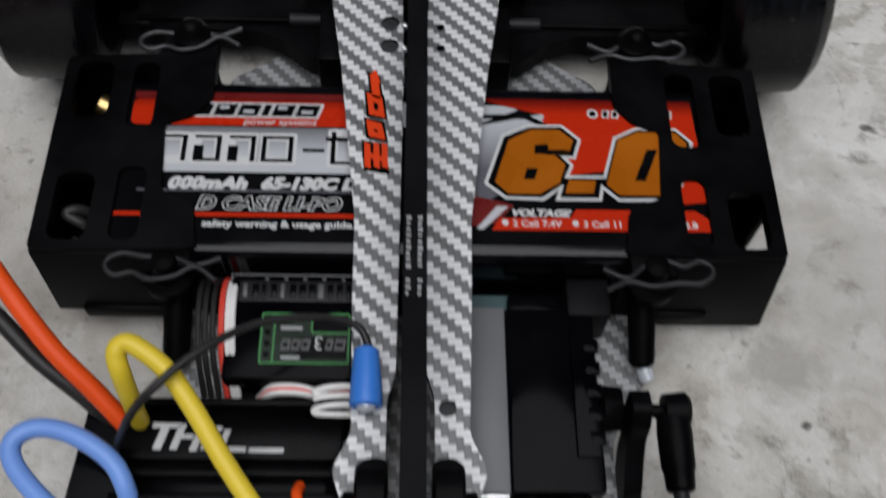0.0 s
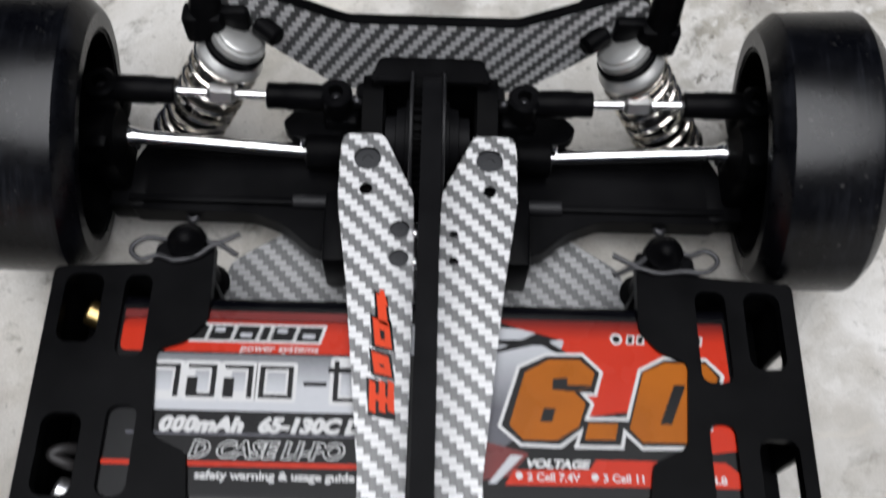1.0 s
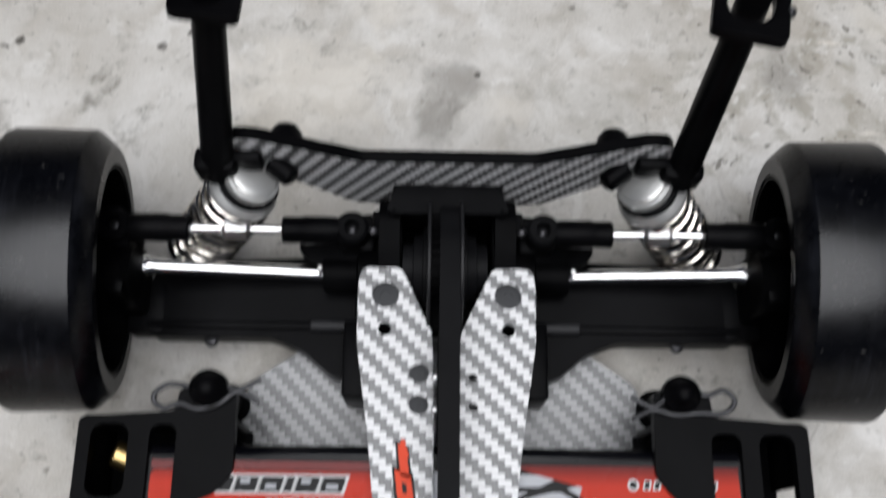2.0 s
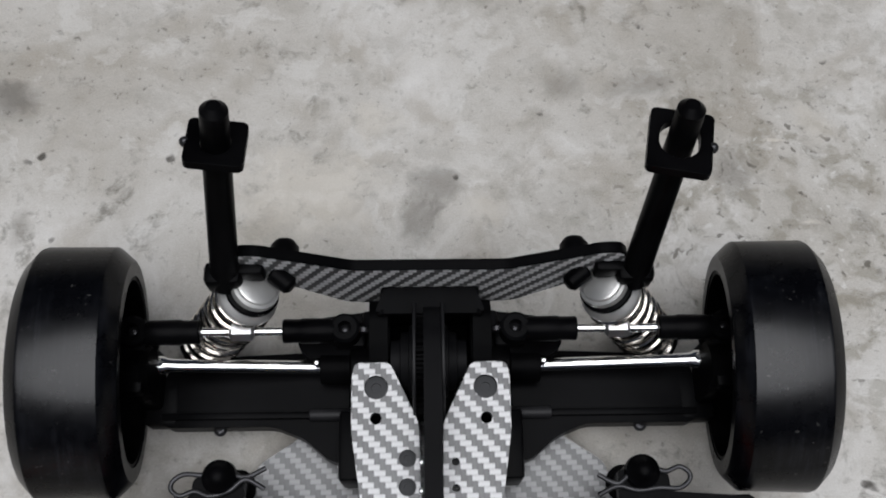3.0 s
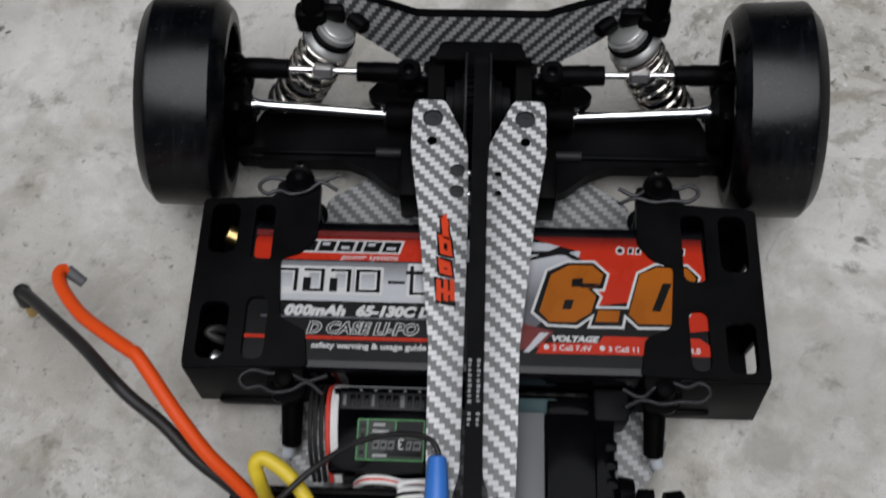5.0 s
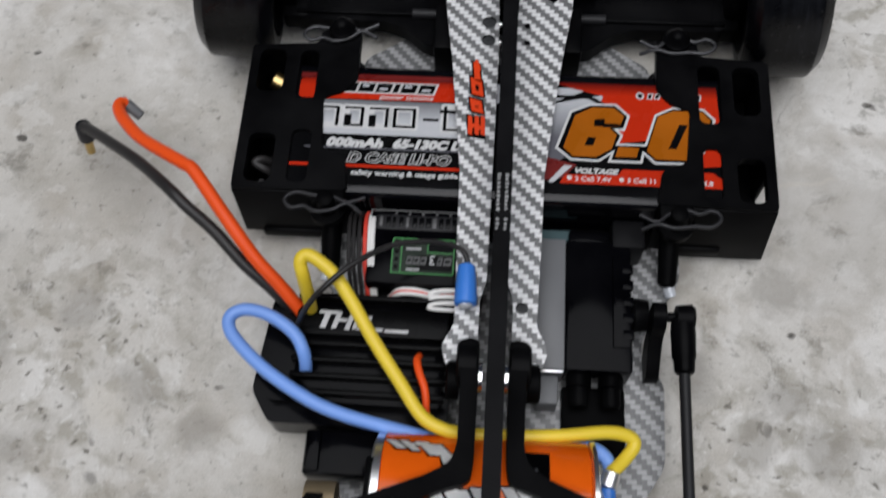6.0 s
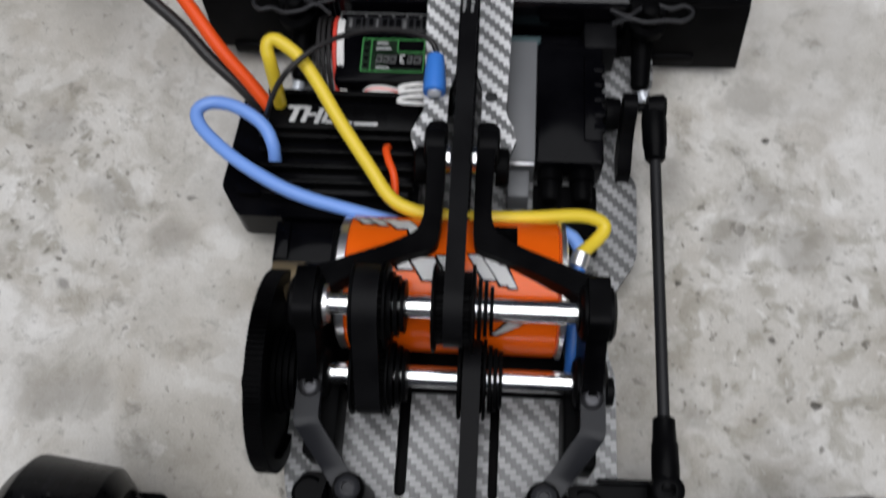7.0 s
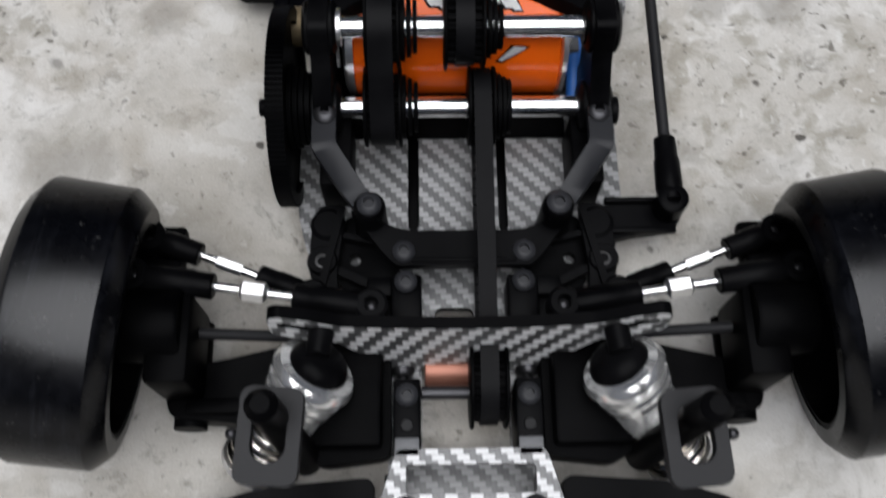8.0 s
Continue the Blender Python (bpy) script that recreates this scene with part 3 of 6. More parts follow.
def turnbuckle(a, b, cup, r, name, hexr=2.5, tilt=0.0):
    """An adjustable link: two nylon ball cups, a threaded steel rod and its hex. cup: the lengths of both cups."""
    a, b = Vector(a), Vector(b)
    d = (b - a).length
    at = lambda s: a + (b - a) * (s / d)  # noqa: E731
    link = part(name, rod(fresh(), at(cup[0] - 4), at(d - cup[1] + 4), 1.15), M_CHROME, car, "bright steel adjustable link with black ball cups")
    mid = (cup[0] + d - cup[1]) / 2
    part("hex", lathe(fresh(), at(mid - 3.2), at(mid + 3.2), [(0, 1.5), (0.8, hexr), (5.6, hexr), (6.4, 1.5)], 6), M_ALU, link, "", 20)
    for s, e in ((0, cup[0]), (d, d - cup[1])):
        bm = fresh()
        c = at(s)
        way = (at(e) - c).normalized()
        lathe(bm, c + way * 1.5, at(e), [(0, r * 0.8), (2.5, r), (abs(e - s) - 6.5, r * 1.04), (abs(e - s) - 6, r * 0.96), (abs(e - s) - 1.9, r * 0.98), (abs(e - s) - 1.5, r * 0.86)], 20)
        lathe(bm, c - Vector((0, 0, 3.2)), c + Vector((0, 0, 1)), [(0, r * 0.9), (0.6, r * 1.22), (5.6, r * 1.22), (6.2, r * 1.0), (6.2, r * 0.55), (3.5, r * 0.55), (3.5, 0)], 22)
        part("ball_cup", bm, M_NYLON, link)
        part("ball_stud", ball(fresh(), c + Vector((0, 0, -0.6)), r * 0.56, 12), M_STEELDARK, link)
    return link


# ---- rear end
for sx in SIDES:
    X = lambda x: sx * x  # noqa: E731
    # lower arm
    bm = fresh()
    plate(bm, rounded(mirrored([(22, 22), (46, 21), (70, 20), (75, 8), (71, 1.2), (42, 1.2), (34, -2), (27, -8), (22, -9)], sx), 2), [], 11, 17, bev=0.8)
    box(bm, X(30), X(72), 3.2, 5.0, 17, 18.4, 0.4)
    box(bm, X(30), X(68), 16, 18, 17, 17.8, 0.4)
    arm = part("rear_arm", bm, M_NYLON, car, "black nylon rear lower arm")
    part("hinge_pin", rod(fresh(), (X(20), 4.2, 17.6), (X(32.6), 4.2, 17.6), 1.7), M_REST, arm)
    part("grub_screw", screw(fresh(), X(57), 1.2, 13.5, 1.8, 1.2), M_STEELDARK, arm)
    bm = fresh()
    lathe(bm, (X(63), 29, 13), (X(63), 18, 13), [(0, 3), (11, 3)], 16)
    part("shock_mount", bm, M_NYLON, arm)
    # hub carrier
    bm = fresh()
    box(bm, X(72), X(77.5), 6, 21, 16, 38, 1.4)
    carrier = part("rear_hub_carrier", bm, M_NYLON, car, "black nylon rear hub carrier")
    part("bearing_housing", lathe(fresh(), (X(71.4), 13, AXLE), (X(80), 13, AXLE), [(0, 6), (1.5, 7.5), (8.6, 7.5)], 24), M_DEEP, carrier)
    part("link_arm", box(fresh(), X(71), X(79), 18.5, 25, 28, 34, 1.5), M_NYLON, carrier)
    part("lower_lug", box(fresh(), X(68), X(77), 2, 15, 10, 17.4, 1.2), M_NYLON, carrier)
    turnbuckle((X(75.2), 21.6, 38.0), (X(22.0), 22.6, 34.8), (16.6, 16.0), 3.2, "rear_camber_link")
    shaft = part("drive_shaft", rod(fresh(), (X(71.2), 16.2, 25.8), (X(27.4), 16.4, 20.8), 1.75), M_CHROME, car, "bright steel drive shaft")
    part("shaft_end", lathe(fresh(), (X(67.2), 16.2, 25.4), (X(72.6), 16.2, 26.0), [(0, 1.75), (2.0, 1.9), (3.4, 2.5), (4.6, 2.5), (5.4, 1.8)], 22), M_CHROME, shaft)
    part("shaft_pin", rod(fresh(), (X(71), 16.2, 20.5), (X(71), 16.2, 29.6), 0.9), M_CHROME, shaft)
    part("shaft_pin", rod(fresh(), (X(30.2), 16.4, 16.4), (X(30.2), 16.4, 26), 0.8), M_CHROME, shaft)
    bm = fresh()
    lathe(bm, (X(12), 16.4, 21), (X(28.6), 16.4, 21), [(0, 6), (9, 6), (9.5, 4.6), (17.4, 4.6), (17.4, 3.0), (12, 3.0)], 24)
    part("diff_cup", bm, M_DEEP, car)
    # shock absorber
    top, low = Vector((X(43), 31.4, 46.5)), Vector((X(63), 25.6, 11))
    at = lambda s: top + (low - top) * s  # noqa: E731
    L = (low - top).length
    shock = part("rear_shock_absorber", rod(fresh(), at(0.1), at(0.62), 4.6), M_STEELDARK, car, "silver oil shock absorber with bright coil spring")
    part("shock_cap", lathe(fresh(), at(0), at(1), [(0, 0), (0, 4.7), (0.3, 5.2), (1.0, 5.4), (1.2, 6.2), (2.6, 6.4), (2.8, 5.9), (3.4, 5.9)], 30), M_SHOCK, shock, "satin silver shock cap")
    part("cap_seal", lathe(fresh(), at(0.075), at(1), [(0, 6.2), (0.5, 7.0), (1.6, 7.0), (2.1, 6.2)], 28), M_NYLON, shock)
    part("spring_collar", lathe(fresh(), at(0.12), at(1), [(0, 5.6), (0.3, 6.8), (1.6, 7.7), (2.2, 8.0), (2.9, 8.0), (3.2, 7.2), (3.8, 6.8)], 30), M_SHOCK, shock, "clear silver spring collar")
    part("spring", coil(fresh(), at(0.20), at(0.95), 7.4, 0.85, 7.5), M_SPRING, shock, "nickel coil spring")
    part("spring_cup", lathe(fresh(), at(0.93), at(1.1), [(0, 8.4), (1.5, 8.4), (1.8, 3), (5, 2.6)], 22), M_NYLON, shock)
    part("shock_shaft", rod(fresh(), at(0.6), at(1.0), 1.5), M_CHROME, shock)
    # inner ball mount
    bm = fresh()
    box(bm, X(17), X(25.5), 20, 27, 22, 28.5, 1.2)
    lathe(bm, (X(22), 22.6, 26), (X(22), 22.6, 33), [(0, 2.4), (7, 2.2)], 18)
    plate(bm, rounded(mirrored([(14, 18), (33, 18), (36, 22), (30, 29), (14, 31)], sx), 2), [], 21, 25, bev=0.5)
    part("link_mount", bm, M_NYLON, car)

# gear case around the rear pulley
case = part("rear_gear_case", box(fresh(), -23, 23, 4, 34, 6, 11, 0.8), M_NYLON, car, "black nylon rear gear case")
part("case_back", box(fresh(), -13, 13, 30.6, 34.6, 10, 35, 0.8), M_NYLON, case)
bm = fresh()
plate(bm, rounded([(-14.4, 26.8), (14.4, 26.8), (12.0, 33.4), (-12.0, 33.4)], 1.2), [], 34.6, 37.0, bev=0.5)
plate(bm, rounded([(-13.4, 20), (-13.4, 36.6), (-12.2, 37.6), (12.2, 37.6), (13.4, 36.6), (13.4, 20), (12.2, 20), (11.8, 34.6), (10.6, 36.2), (-10.6, 36.2), (-11.8, 34.6), (-12.2, 20)], 0.5), [], 0, 1.2, Matrix.Translation((0, 27.4, 0)) @ UPRIGHT, 0.2)
part("case_bridge", bm, M_NYLON, case)
for sx in SIDES:
    bm = fresh()
    plate(bm, rounded([(0, 8), (30, 8), (32, 16), (32, 32), (27, 35), (20, 33.5), (14, 30.4), (2, 29), (-8, 18), (-10, 8)], 2), [], 0, 5,
          Matrix.Translation((sx * 13.5 - 2.5, 0, 0)) @ Matrix(((0, 0, 1, 0), (1, 0, 0, 0), (0, 1, 0, 0), (0, 0, 0, 1))), 0.5)
    part("case_wall", bm, M_DEEP, case)
    part("hinge_block", box(fresh(), sx * 16, sx * 24, -14, 4, 8, 24, 0.8), M_NYLON, case)
    part("deck_mount", box(fresh(), sx * 11, sx * 19, 3, 13, 26, 30.4, 0.6), M_NYLON, case)
    bm = fresh()
    plate(bm, rounded(mirrored([(13.8, 20), (13.8, 32), (15.0, 34.4), (17.4, 33.6), (18.0, 30), (18.2, 20)], sx), 0.8), [circle(sx * 15.9, 29.4, 1.5)], 0, 4.2, Matrix.Translation((0, 28, 0)) @ UPRIGHT, 0.3)
    part("bridge_leg", bm, M_NYLON, case)
    part("case_inside", box(fresh(), sx * 10.6, sx * 12, 16, 30, 10, 30, 0.4), M_DEEP, case)
    edge = 3.7 if sx > 0 else -4.7
    part("diff_half", lathe(fresh(), (edge, 16, 28), (edge + sx, 16, 28), [(0, 9.5), (0.8, 9.5), (1.0, 7.8), (3.0, 7.4), (3.2, 5.6), (5.6, 5.4)], 36), M_RUBBER, case)
    part("case_screw", rod(fresh(), (sx * 17.6, 22.8, 31.5), (sx * 17.6, 24.4, 31.8), 2.0), M_STEELDARK, case)


YZ = Matrix(((0, 0, 1, 0), (1, 0, 0, 0), (0, 1, 0, 0), (0, 0, 0, 1)))


def toothed_disc(bm, x0, x1, y, z, r0, r1, teeth, hole=None):
    """A disc with straight teeth that turns about the x axis."""
    line = []
    for k in range(teeth):
        for s, r in ((0.0, r0), (0.22, r1), (0.5, r1), (0.72, r0)):
            a = 2 * math.pi * (k + s) / teeth
            line.append((y + r * math.cos(a), z + r * math.sin(a)))
    return plate(bm, line, [circle(y, z, hole, 40)] if hole else [], x0, x1, YZ)


def pulley(x0, x1, y, z, r, parent, teeth=28, name="pulley", flange=1.6, rim=None):
    """A toothed belt pulley with two flanges."""
    bm = fresh()
    toothed_disc(bm, x0 + 0.9, x1 - 0.9, y, z, r - 1.2, r - 0.1, teeth)
    ob = part(name, bm, M_DEEP, parent)
    for a, b in ((x0, x0 + 0.9), (x1 - 0.9, x1)):
        ring = lathe(fresh(), (a, y, z), (b, y, z), [(0, r + flange - 0.3), (0.2, r + flange), (0.7, r + flange), (0.9, r + flange - 0.3)], 40)
        part("flange", ring, rim or M_DEEP, ob)
    return ob


def belt(x0, x1, y_a, z_a, r_a, y_b, z_b, r_b, name, label):
    """A toothed belt round two pulleys that turn about the x axis."""
    A, B = Vector((y_a, z_a)), Vector((y_b, z_b))
    d = B - A
    lead = math.atan2(d.y, d.x)
    off = math.acos(max(-1, min(1, (r_a - r_b) / d.length)))
    line = []
    for k in range(25):
        a = lead + off + (2 * math.pi - 2 * off) * k / 24
        line.append(A + Vector((math.cos(a), math.sin(a))) * r_a)
    p, q = line[-1], B + Vector((math.cos(lead - off), math.sin(lead - off))) * r_b
    line += [p + (q - p) * k / 30 for k in range(1, 30)]
    for k in range(25):
        a = lead - off + 2 * off * k / 24
        line.append(B + Vector((math.cos(a), math.sin(a))) * r_b)
    p, q = line[-1], line[0]
    line += [p + (q - p) * k / 30 for k in range(1, 30)]
    bm = fresh()
    n = len(line)
    rings = []
    for k, c in enumerate(line):
        t = (line[(k + 1) % n] - line[k - 1]).normalized()
        o = Vector((t.y, -t.x))
        if o.dot(c - (A + B) / 2) < 0:
            o = -o
        rings.append([bm.verts.new((x, *(c + o * h))) for x, h in ((x0, 0), (x0, 0.9), (x1, 0.9), (x1, 0))])
    for k in range(n):
        a, b = rings[k], rings[(k + 1) % n]
        for i in range(4):
            bm.faces.new((a[i], a[(i + 1) % 4], b[(i + 1) % 4], b[i]))
    ob = part(name, bm, M_RUBBER, car, label)
    # teeth on the inner side of the longer runs
    bm = fresh()
    for k in range(n):
        c, e = line[k], line[(k + 1) % n]
        steps = max(1, round((e - c).length / 2.2))
        t = (e - c).normalized()
        for s in range(steps):
            p = c + (e - c) * (s / steps)
            o = Vector((t.y, -t.x))
            if o.dot(p - (A + B) / 2) > 0:
                o = -o
            quad = [p - t * 0.55, p + t * 0.55, p + t * 0.4 + o * 0.8, p - t * 0.4 + o * 0.8]
            lo = [bm.verts.new((x0, *v)) for v in quad]
            hi = [bm.verts.new((x1, *v)) for v in quad]
            bm.faces.new(lo)
            bm.faces.new(hi[::-1])
            for i in range(4):
                bm.faces.new((lo[i], lo[(i + 1) % 4], hi[(i + 1) % 4], hi[i]))
    part("belt_teeth", bm, M_RUBBER, ob)["kind"] = "stuff"
    return ob


pulley(-4.6, 3.6, 16, 28, 14.5, car, 40, "rear_pulley", rim=M_REST)
main = belt(-1.8, 2.7, 16, 28, 14.2, -170, 43.6, 9.2, "long_belt", "long black toothed rubber drive belt")
# unreadable white print on the belt
for y0, y1 in ((-73, -84), (-87, -91)):
    for x in (-0.8, 1.4):
        y = y0
        while y > y1:
            h = 42.9 + (y - 16) / (-186) * 10.8
            bm = fresh()
            box(bm, x - 0.5, x + random.uniform(0.1, 0.5), y - random.uniform(0.4, 0.8), y, h + 0.55, h + 0.95, 0)
            part("print_bar", bm, M_FAINT, main)
            y -= 1.35

# rear tower plate
tower = [(-19.5, 48), (19.5, 48), (42, 59), (46.5, 59), (49, 54), (45, 46), (40, 41.5), (36, 37), (23, 23.5), (14, 22), (-14, 22), (-23, 23.5), (-36, 37), (-40, 41.5), (-45, 46), (-49, 54), (-46.5, 59), (-42, 59)]
rear_tower = part("rear_tower", plate(fresh(), rounded(tower, 1.6), [], 0, 3.0, Matrix.Translation((0, 37.4, -0.6)) @ UPRIGHT, 0, 1), [M_WEAVE_UP, M_EDGE], car, "silver twill rear shock tower plate")
for sx in SIDES:
    part("shock_stud", lathe(fresh(), (sx * 39.5, 34.5, 46.6), (sx * 34.5, 30.5, 46), [(0, 2.2), (0.6, 2.7), (5.6, 2.4), (6.4, 1.4)], 18), M_NYLON, rear_tower)
    part("nut", lathe(fresh(), (sx * 36.5, 37.2, 48.5), (sx * 36.5, 44, 48.5), [(0, 3.8), (3.4, 3.6), (5, 2.4)], 18), M_NYLON, rear_tower)
    # body post
    foot = Vector((sx * 51.3, 32, 46))
    tip = Vector((-41.8, 46.0, 110)) if sx < 0 else Vector((51.4, 45.6, 110))
    d = tip - foot
    bm = fresh()
    rod(bm, foot, foot + d * 0.97, 3.6, 2.9, 24, 0.4)
    rod(bm, foot + d * 0.74, tip, 2.95, 2.85, 24, 1.6)
    post = part("rear_body_post", bm, M_NYLON, car, "tall black nylon body post")
    bm = fresh()
    box(bm, sx * 46.4, sx * 55.6, 29.6, 35.6, 44, 53, 1.6)
    box(bm, sx * 41, sx * 50, 32, 35.5, 46, 53, 1.2)
    part("post_clamp", bm, M_NYLON, post)
    c = foot + d * 0.82
    zc = d.normalized()
    xc = (Vector((1, 0, 0)) - zc * zc.x).normalized()
    m = Matrix.Translation(c) @ Matrix((xc, zc.cross(xc), zc)).transposed().to_4x4() @ Matrix.Rotation(radians(-1 if sx < 0 else -12), 4, "Z")
    size = (6.1, 5.9) if sx < 0 else (6.6, 8.0)
    opening = slot(-3.1, 3.1, -3.4, 3.4) if sx < 0 else slot(-4.4, 4.0, -4.8, 5.4)
    ring = part("body_rest", plate(fresh(), slot(-size[0], size[0], -size[1], size[1], 1.4), [opening], -1.2, 1.0, m, 0.25), M_NYLON, post, "square black body rest plate")
    p = m @ Vector((sx * (size[0] + 0.1), 0, 0))
    part("rest_screw", ball(fresh(), p, 1.2, 12), M_STEELDARK, ring)

# ---- battery holder: two black cups joined to the chassis
for sx in SIDES:
    X = lambda x: sx * x  # noqa: E731
    top = rounded(mirrored([(80.6, -20), (59.6, -18.6), (59.2, -13.6), (46.6, -13.0), (46, -31.6), (50.2, -36.6), (56, -38.6), (54.4, -56.6), (47, -60), (45.6, -70.8), (80.2, -71.4)], sx), 1.6)
    cuts = [slot(X(77.6), X(69.4), -37.2, -21.6, 2.6), slot(X(76.9), X(68.8), -69.0, -52.4, 2.6), slot(X(64.8), X(59.0), -40, -21.6, 2.2), slot(X(64.1), X(58.0), -68.8, -50.6, 2.2)]
    if sx > 0:
        cuts = [slot(69.4, 77.3, -39.6, -22.2, 2.6), slot(69.0, 77.2, -69.2, -54.6, 2.6), slot(58.8, 65.4, -42.8, -22.2, 2.2), slot(59.2, 64.6, -68.8, -51.7, 2.2)]
    holder = part("battery_holder", plate(fresh(), top, cuts, 27.6, 30.6, bev=0.35), M_NYLON, car, "black nylon battery end holder with slots")
    bm = fresh()
    for y0, y1 in ((-71.2, -20),) if sx < 0 else ((-71.2, -66), (-57, -38.5), (-33, -20)):
        box(bm, X(80.4), X(78.6), y0, y1, 9, 29.4, 0.5)
    front = fresh()
    box(front, X(45.8), X(80.2), -71.7, -69.8, 4 if sx > 0 else 8, 29.4, 0.5)
    for v in front.verts:
        down = (29.4 - v.co.z) / 25.4
        v.co.y -= 3.6 * down
        v.co.x += sx * (1.8 if sx > 0 else -0.6) * down if abs(v.co.x) > 70 else 0
    part("holder_front", front, M_NYLON, holder)
    box(bm, X(80), X(47), -21.2, -19.4, 9, 29.4, 0.5)
    box(bm, X(74 if sx < 0 else 68), X(54), -75.4, -20, 5.4, 10, 0.8)
    box(bm, X(80), X(46), -71, -20.4, 8.2, 9.6, 0.4)
    part("holder_wall", bm, M_NYLON, holder)
    # posts that clamp the holder, with domed heads
    for y, up in ((-13.8, 36.2), (-74.2, 33.5)):
        bm = fresh()
        x = 52.6 if y > -50 else 51.4
        if y > -50:
            line = [(0, 5.2), (2, 3.6), (22, 3.6), (22.2, 4.4), (24.5, 4.2), (up - 11, 3.2), (up - 9.2, 2.4), (up - 8.4, 1.1), (up - 8.3, 0)]
        else:
            line = [(10, 3.0), (15, 3.8), (15.4, 5.6), (18, 5.6), (18.4, 3.4), (up - 11, 2.8), (up - 9.6, 2.5), (up - 9, 1.4), (up - 8.9, 0)]
        lathe(bm, (X(x), y, 8), (X(x), y, 40), line, 22)
        if y < -50:
            box(bm, X(46), X(56), -75, -69, 24, 30.4, 1)
            part("holder_pin", rod(fresh(), (X(51), -72, 19), (X(51), -88.4, 11), 3.3, 2.8, 20, 0.8), M_DEEP, holder)
            part("pin_end", rod(fresh(), (X(51.6), -88, 10), (X(52.6), -90.8, 8.6), 1.8), M_CLEAR, holder)
        part("holder_post", bm, M_NYLON if y > -50 else M_DEEP, holder)

# ---- front half: receiver, speed controller, servo, motor
bm = fresh()
box(bm, -38, -4, -98, -75, 8, 26.6, 0.9)
recv = part("radio_receiver", bm, M_CASE, car, "small black radio receiver with green-lined sticker")
bm = fresh()
box(bm, -36, -6, -81.2, -76.4, 26.6, 27.2, 0.3)
part("socket_strip", bm, M_REST, recv)
for k in range(15):
    w = random.uniform(0.8, 1.5)
    bm = fresh()
    box(bm, -35.2 + k * 1.95, -35.2 + k * 1.95 + w, -80.7 + random.uniform(0, 0.5), -77.2, 27.2, 27.5, 0.1)
    part("socket", bm, M_BLACKINK if k % 4 else M_GREYINK, recv)
    if k % 2 and k < 13:
        sheet("print_bar", [(-33 + k * 2.0, -76.0), (-32 + k * 2.0, -76.0), (-32.2 + k * 2.0, -75.4), (-32.8 + k * 2.0, -75.4)], 26.66, M_GREYINK, recv)
sheet("case_line", [(-38, -75.0), (-5, -75.0), (-5, -74.6), (-38, -74.6)], 26.64, M_GREYINK, recv)
sheet("case_line", [(-38, -76.6), (-37.6, -76.6), (-37.6, -75.0), (-38, -75.0)], 26.64, M_GREYINK, recv)
ring = slot(-30.8, -12.6, -94.8, -83.6, 0.4, 2)
sheet("sticker", ring, 26.66, M_STICKER, recv)
sheet("sticker_panel", slot(-30.4, -28.3, -94.4, -84.0, 0.2, 2), 26.72, M_STICKER, recv)
sheet("sticker_panel", slot(-20.2, -13.0, -87.7, -84.0, 0.2, 2), 26.72, M_BLACKINK, recv)
sheet("sticker_panel", slot(-23.4, -13.2, -93.6, -89.0, 0.3, 2), 26.72, M_BLACKINK, recv)
sheet("sticker_line", ring, 26.74, M_GREEN, recv, "", [slot(-30.45, -12.95, -94.45, -83.95, 0.3, 2)])
for x0, x1, y0, y1 in ((-28.2, -27.85, -94.6, -83.8), (-20.6, -20.25, -87.9, -83.8), (-20.4, -12.8, -88.2, -87.85)):
    sheet("sticker_line", [(x0, y0), (x1, y0), (x1, y1), (x0, y1)], 26.78, M_GREEN, recv)
for x0, x1, y0, y1 in ((-26.6, -23.4, -85.6, -84.8), (-26.8, -22.4, -87.4, -86.6), (-26.4, -22.6, -93.9, -93.1), ):
    sheet("print_bar", [(x0, y0), (x1, y0), (x1 + 0.15, y1), (x0 + 0.15, y1)], 26.82, M_FAINT, recv)
for k in range(4):
    sheet("print_block", slot(-29.9, -28.8, -86.2 - k * 2.4, -84.9 - k * 2.4, 0.3, 2), 26.8, M_BLACKINK, recv)
for x0, x1 in ((-26.6, -24.8), (-24.5, -22.8), (-22.5, -20.8), (-17.6, -16.2), (-15.8, -13.6)):
    sheet("print_block", [(x0, -91.9), (x1, -91.9), (x1 + 0.4, -89.4), (x0 + 0.4, -89.4)], 26.82, M_GREYINK, recv)
    sheet("print_block", [(x0 + 0.4, -91.1), (x1 - 0.4, -91.1), (x1 - 0.2, -90.2), (x0 + 0.6, -90.2)], 26.88, M_BLACKINK, recv)
lettering("3", -17.9, -88.9, 26.84, 4.2, M_WHITE, recv, turn=180)
for k, (mat, x) in enumerate(((M_WHWIRE, -36.6), (M_WHWIRE, -37.6), (M_REDWIRE, -38.9), (M_BKWIRE, -40.6), (M_BKWIRE, -42.2), (M_BKWIRE, -43.6))):
    part("servo_lead", cable(fresh(), [(x + 0.6, -72, 16), (x - 0.4, -75, 24), (x - 0.1, -82, 28), (x + 0.5, -92, 26.5), (x + 1.5, -99.5, 20)], 0.62, 8), mat, recv)
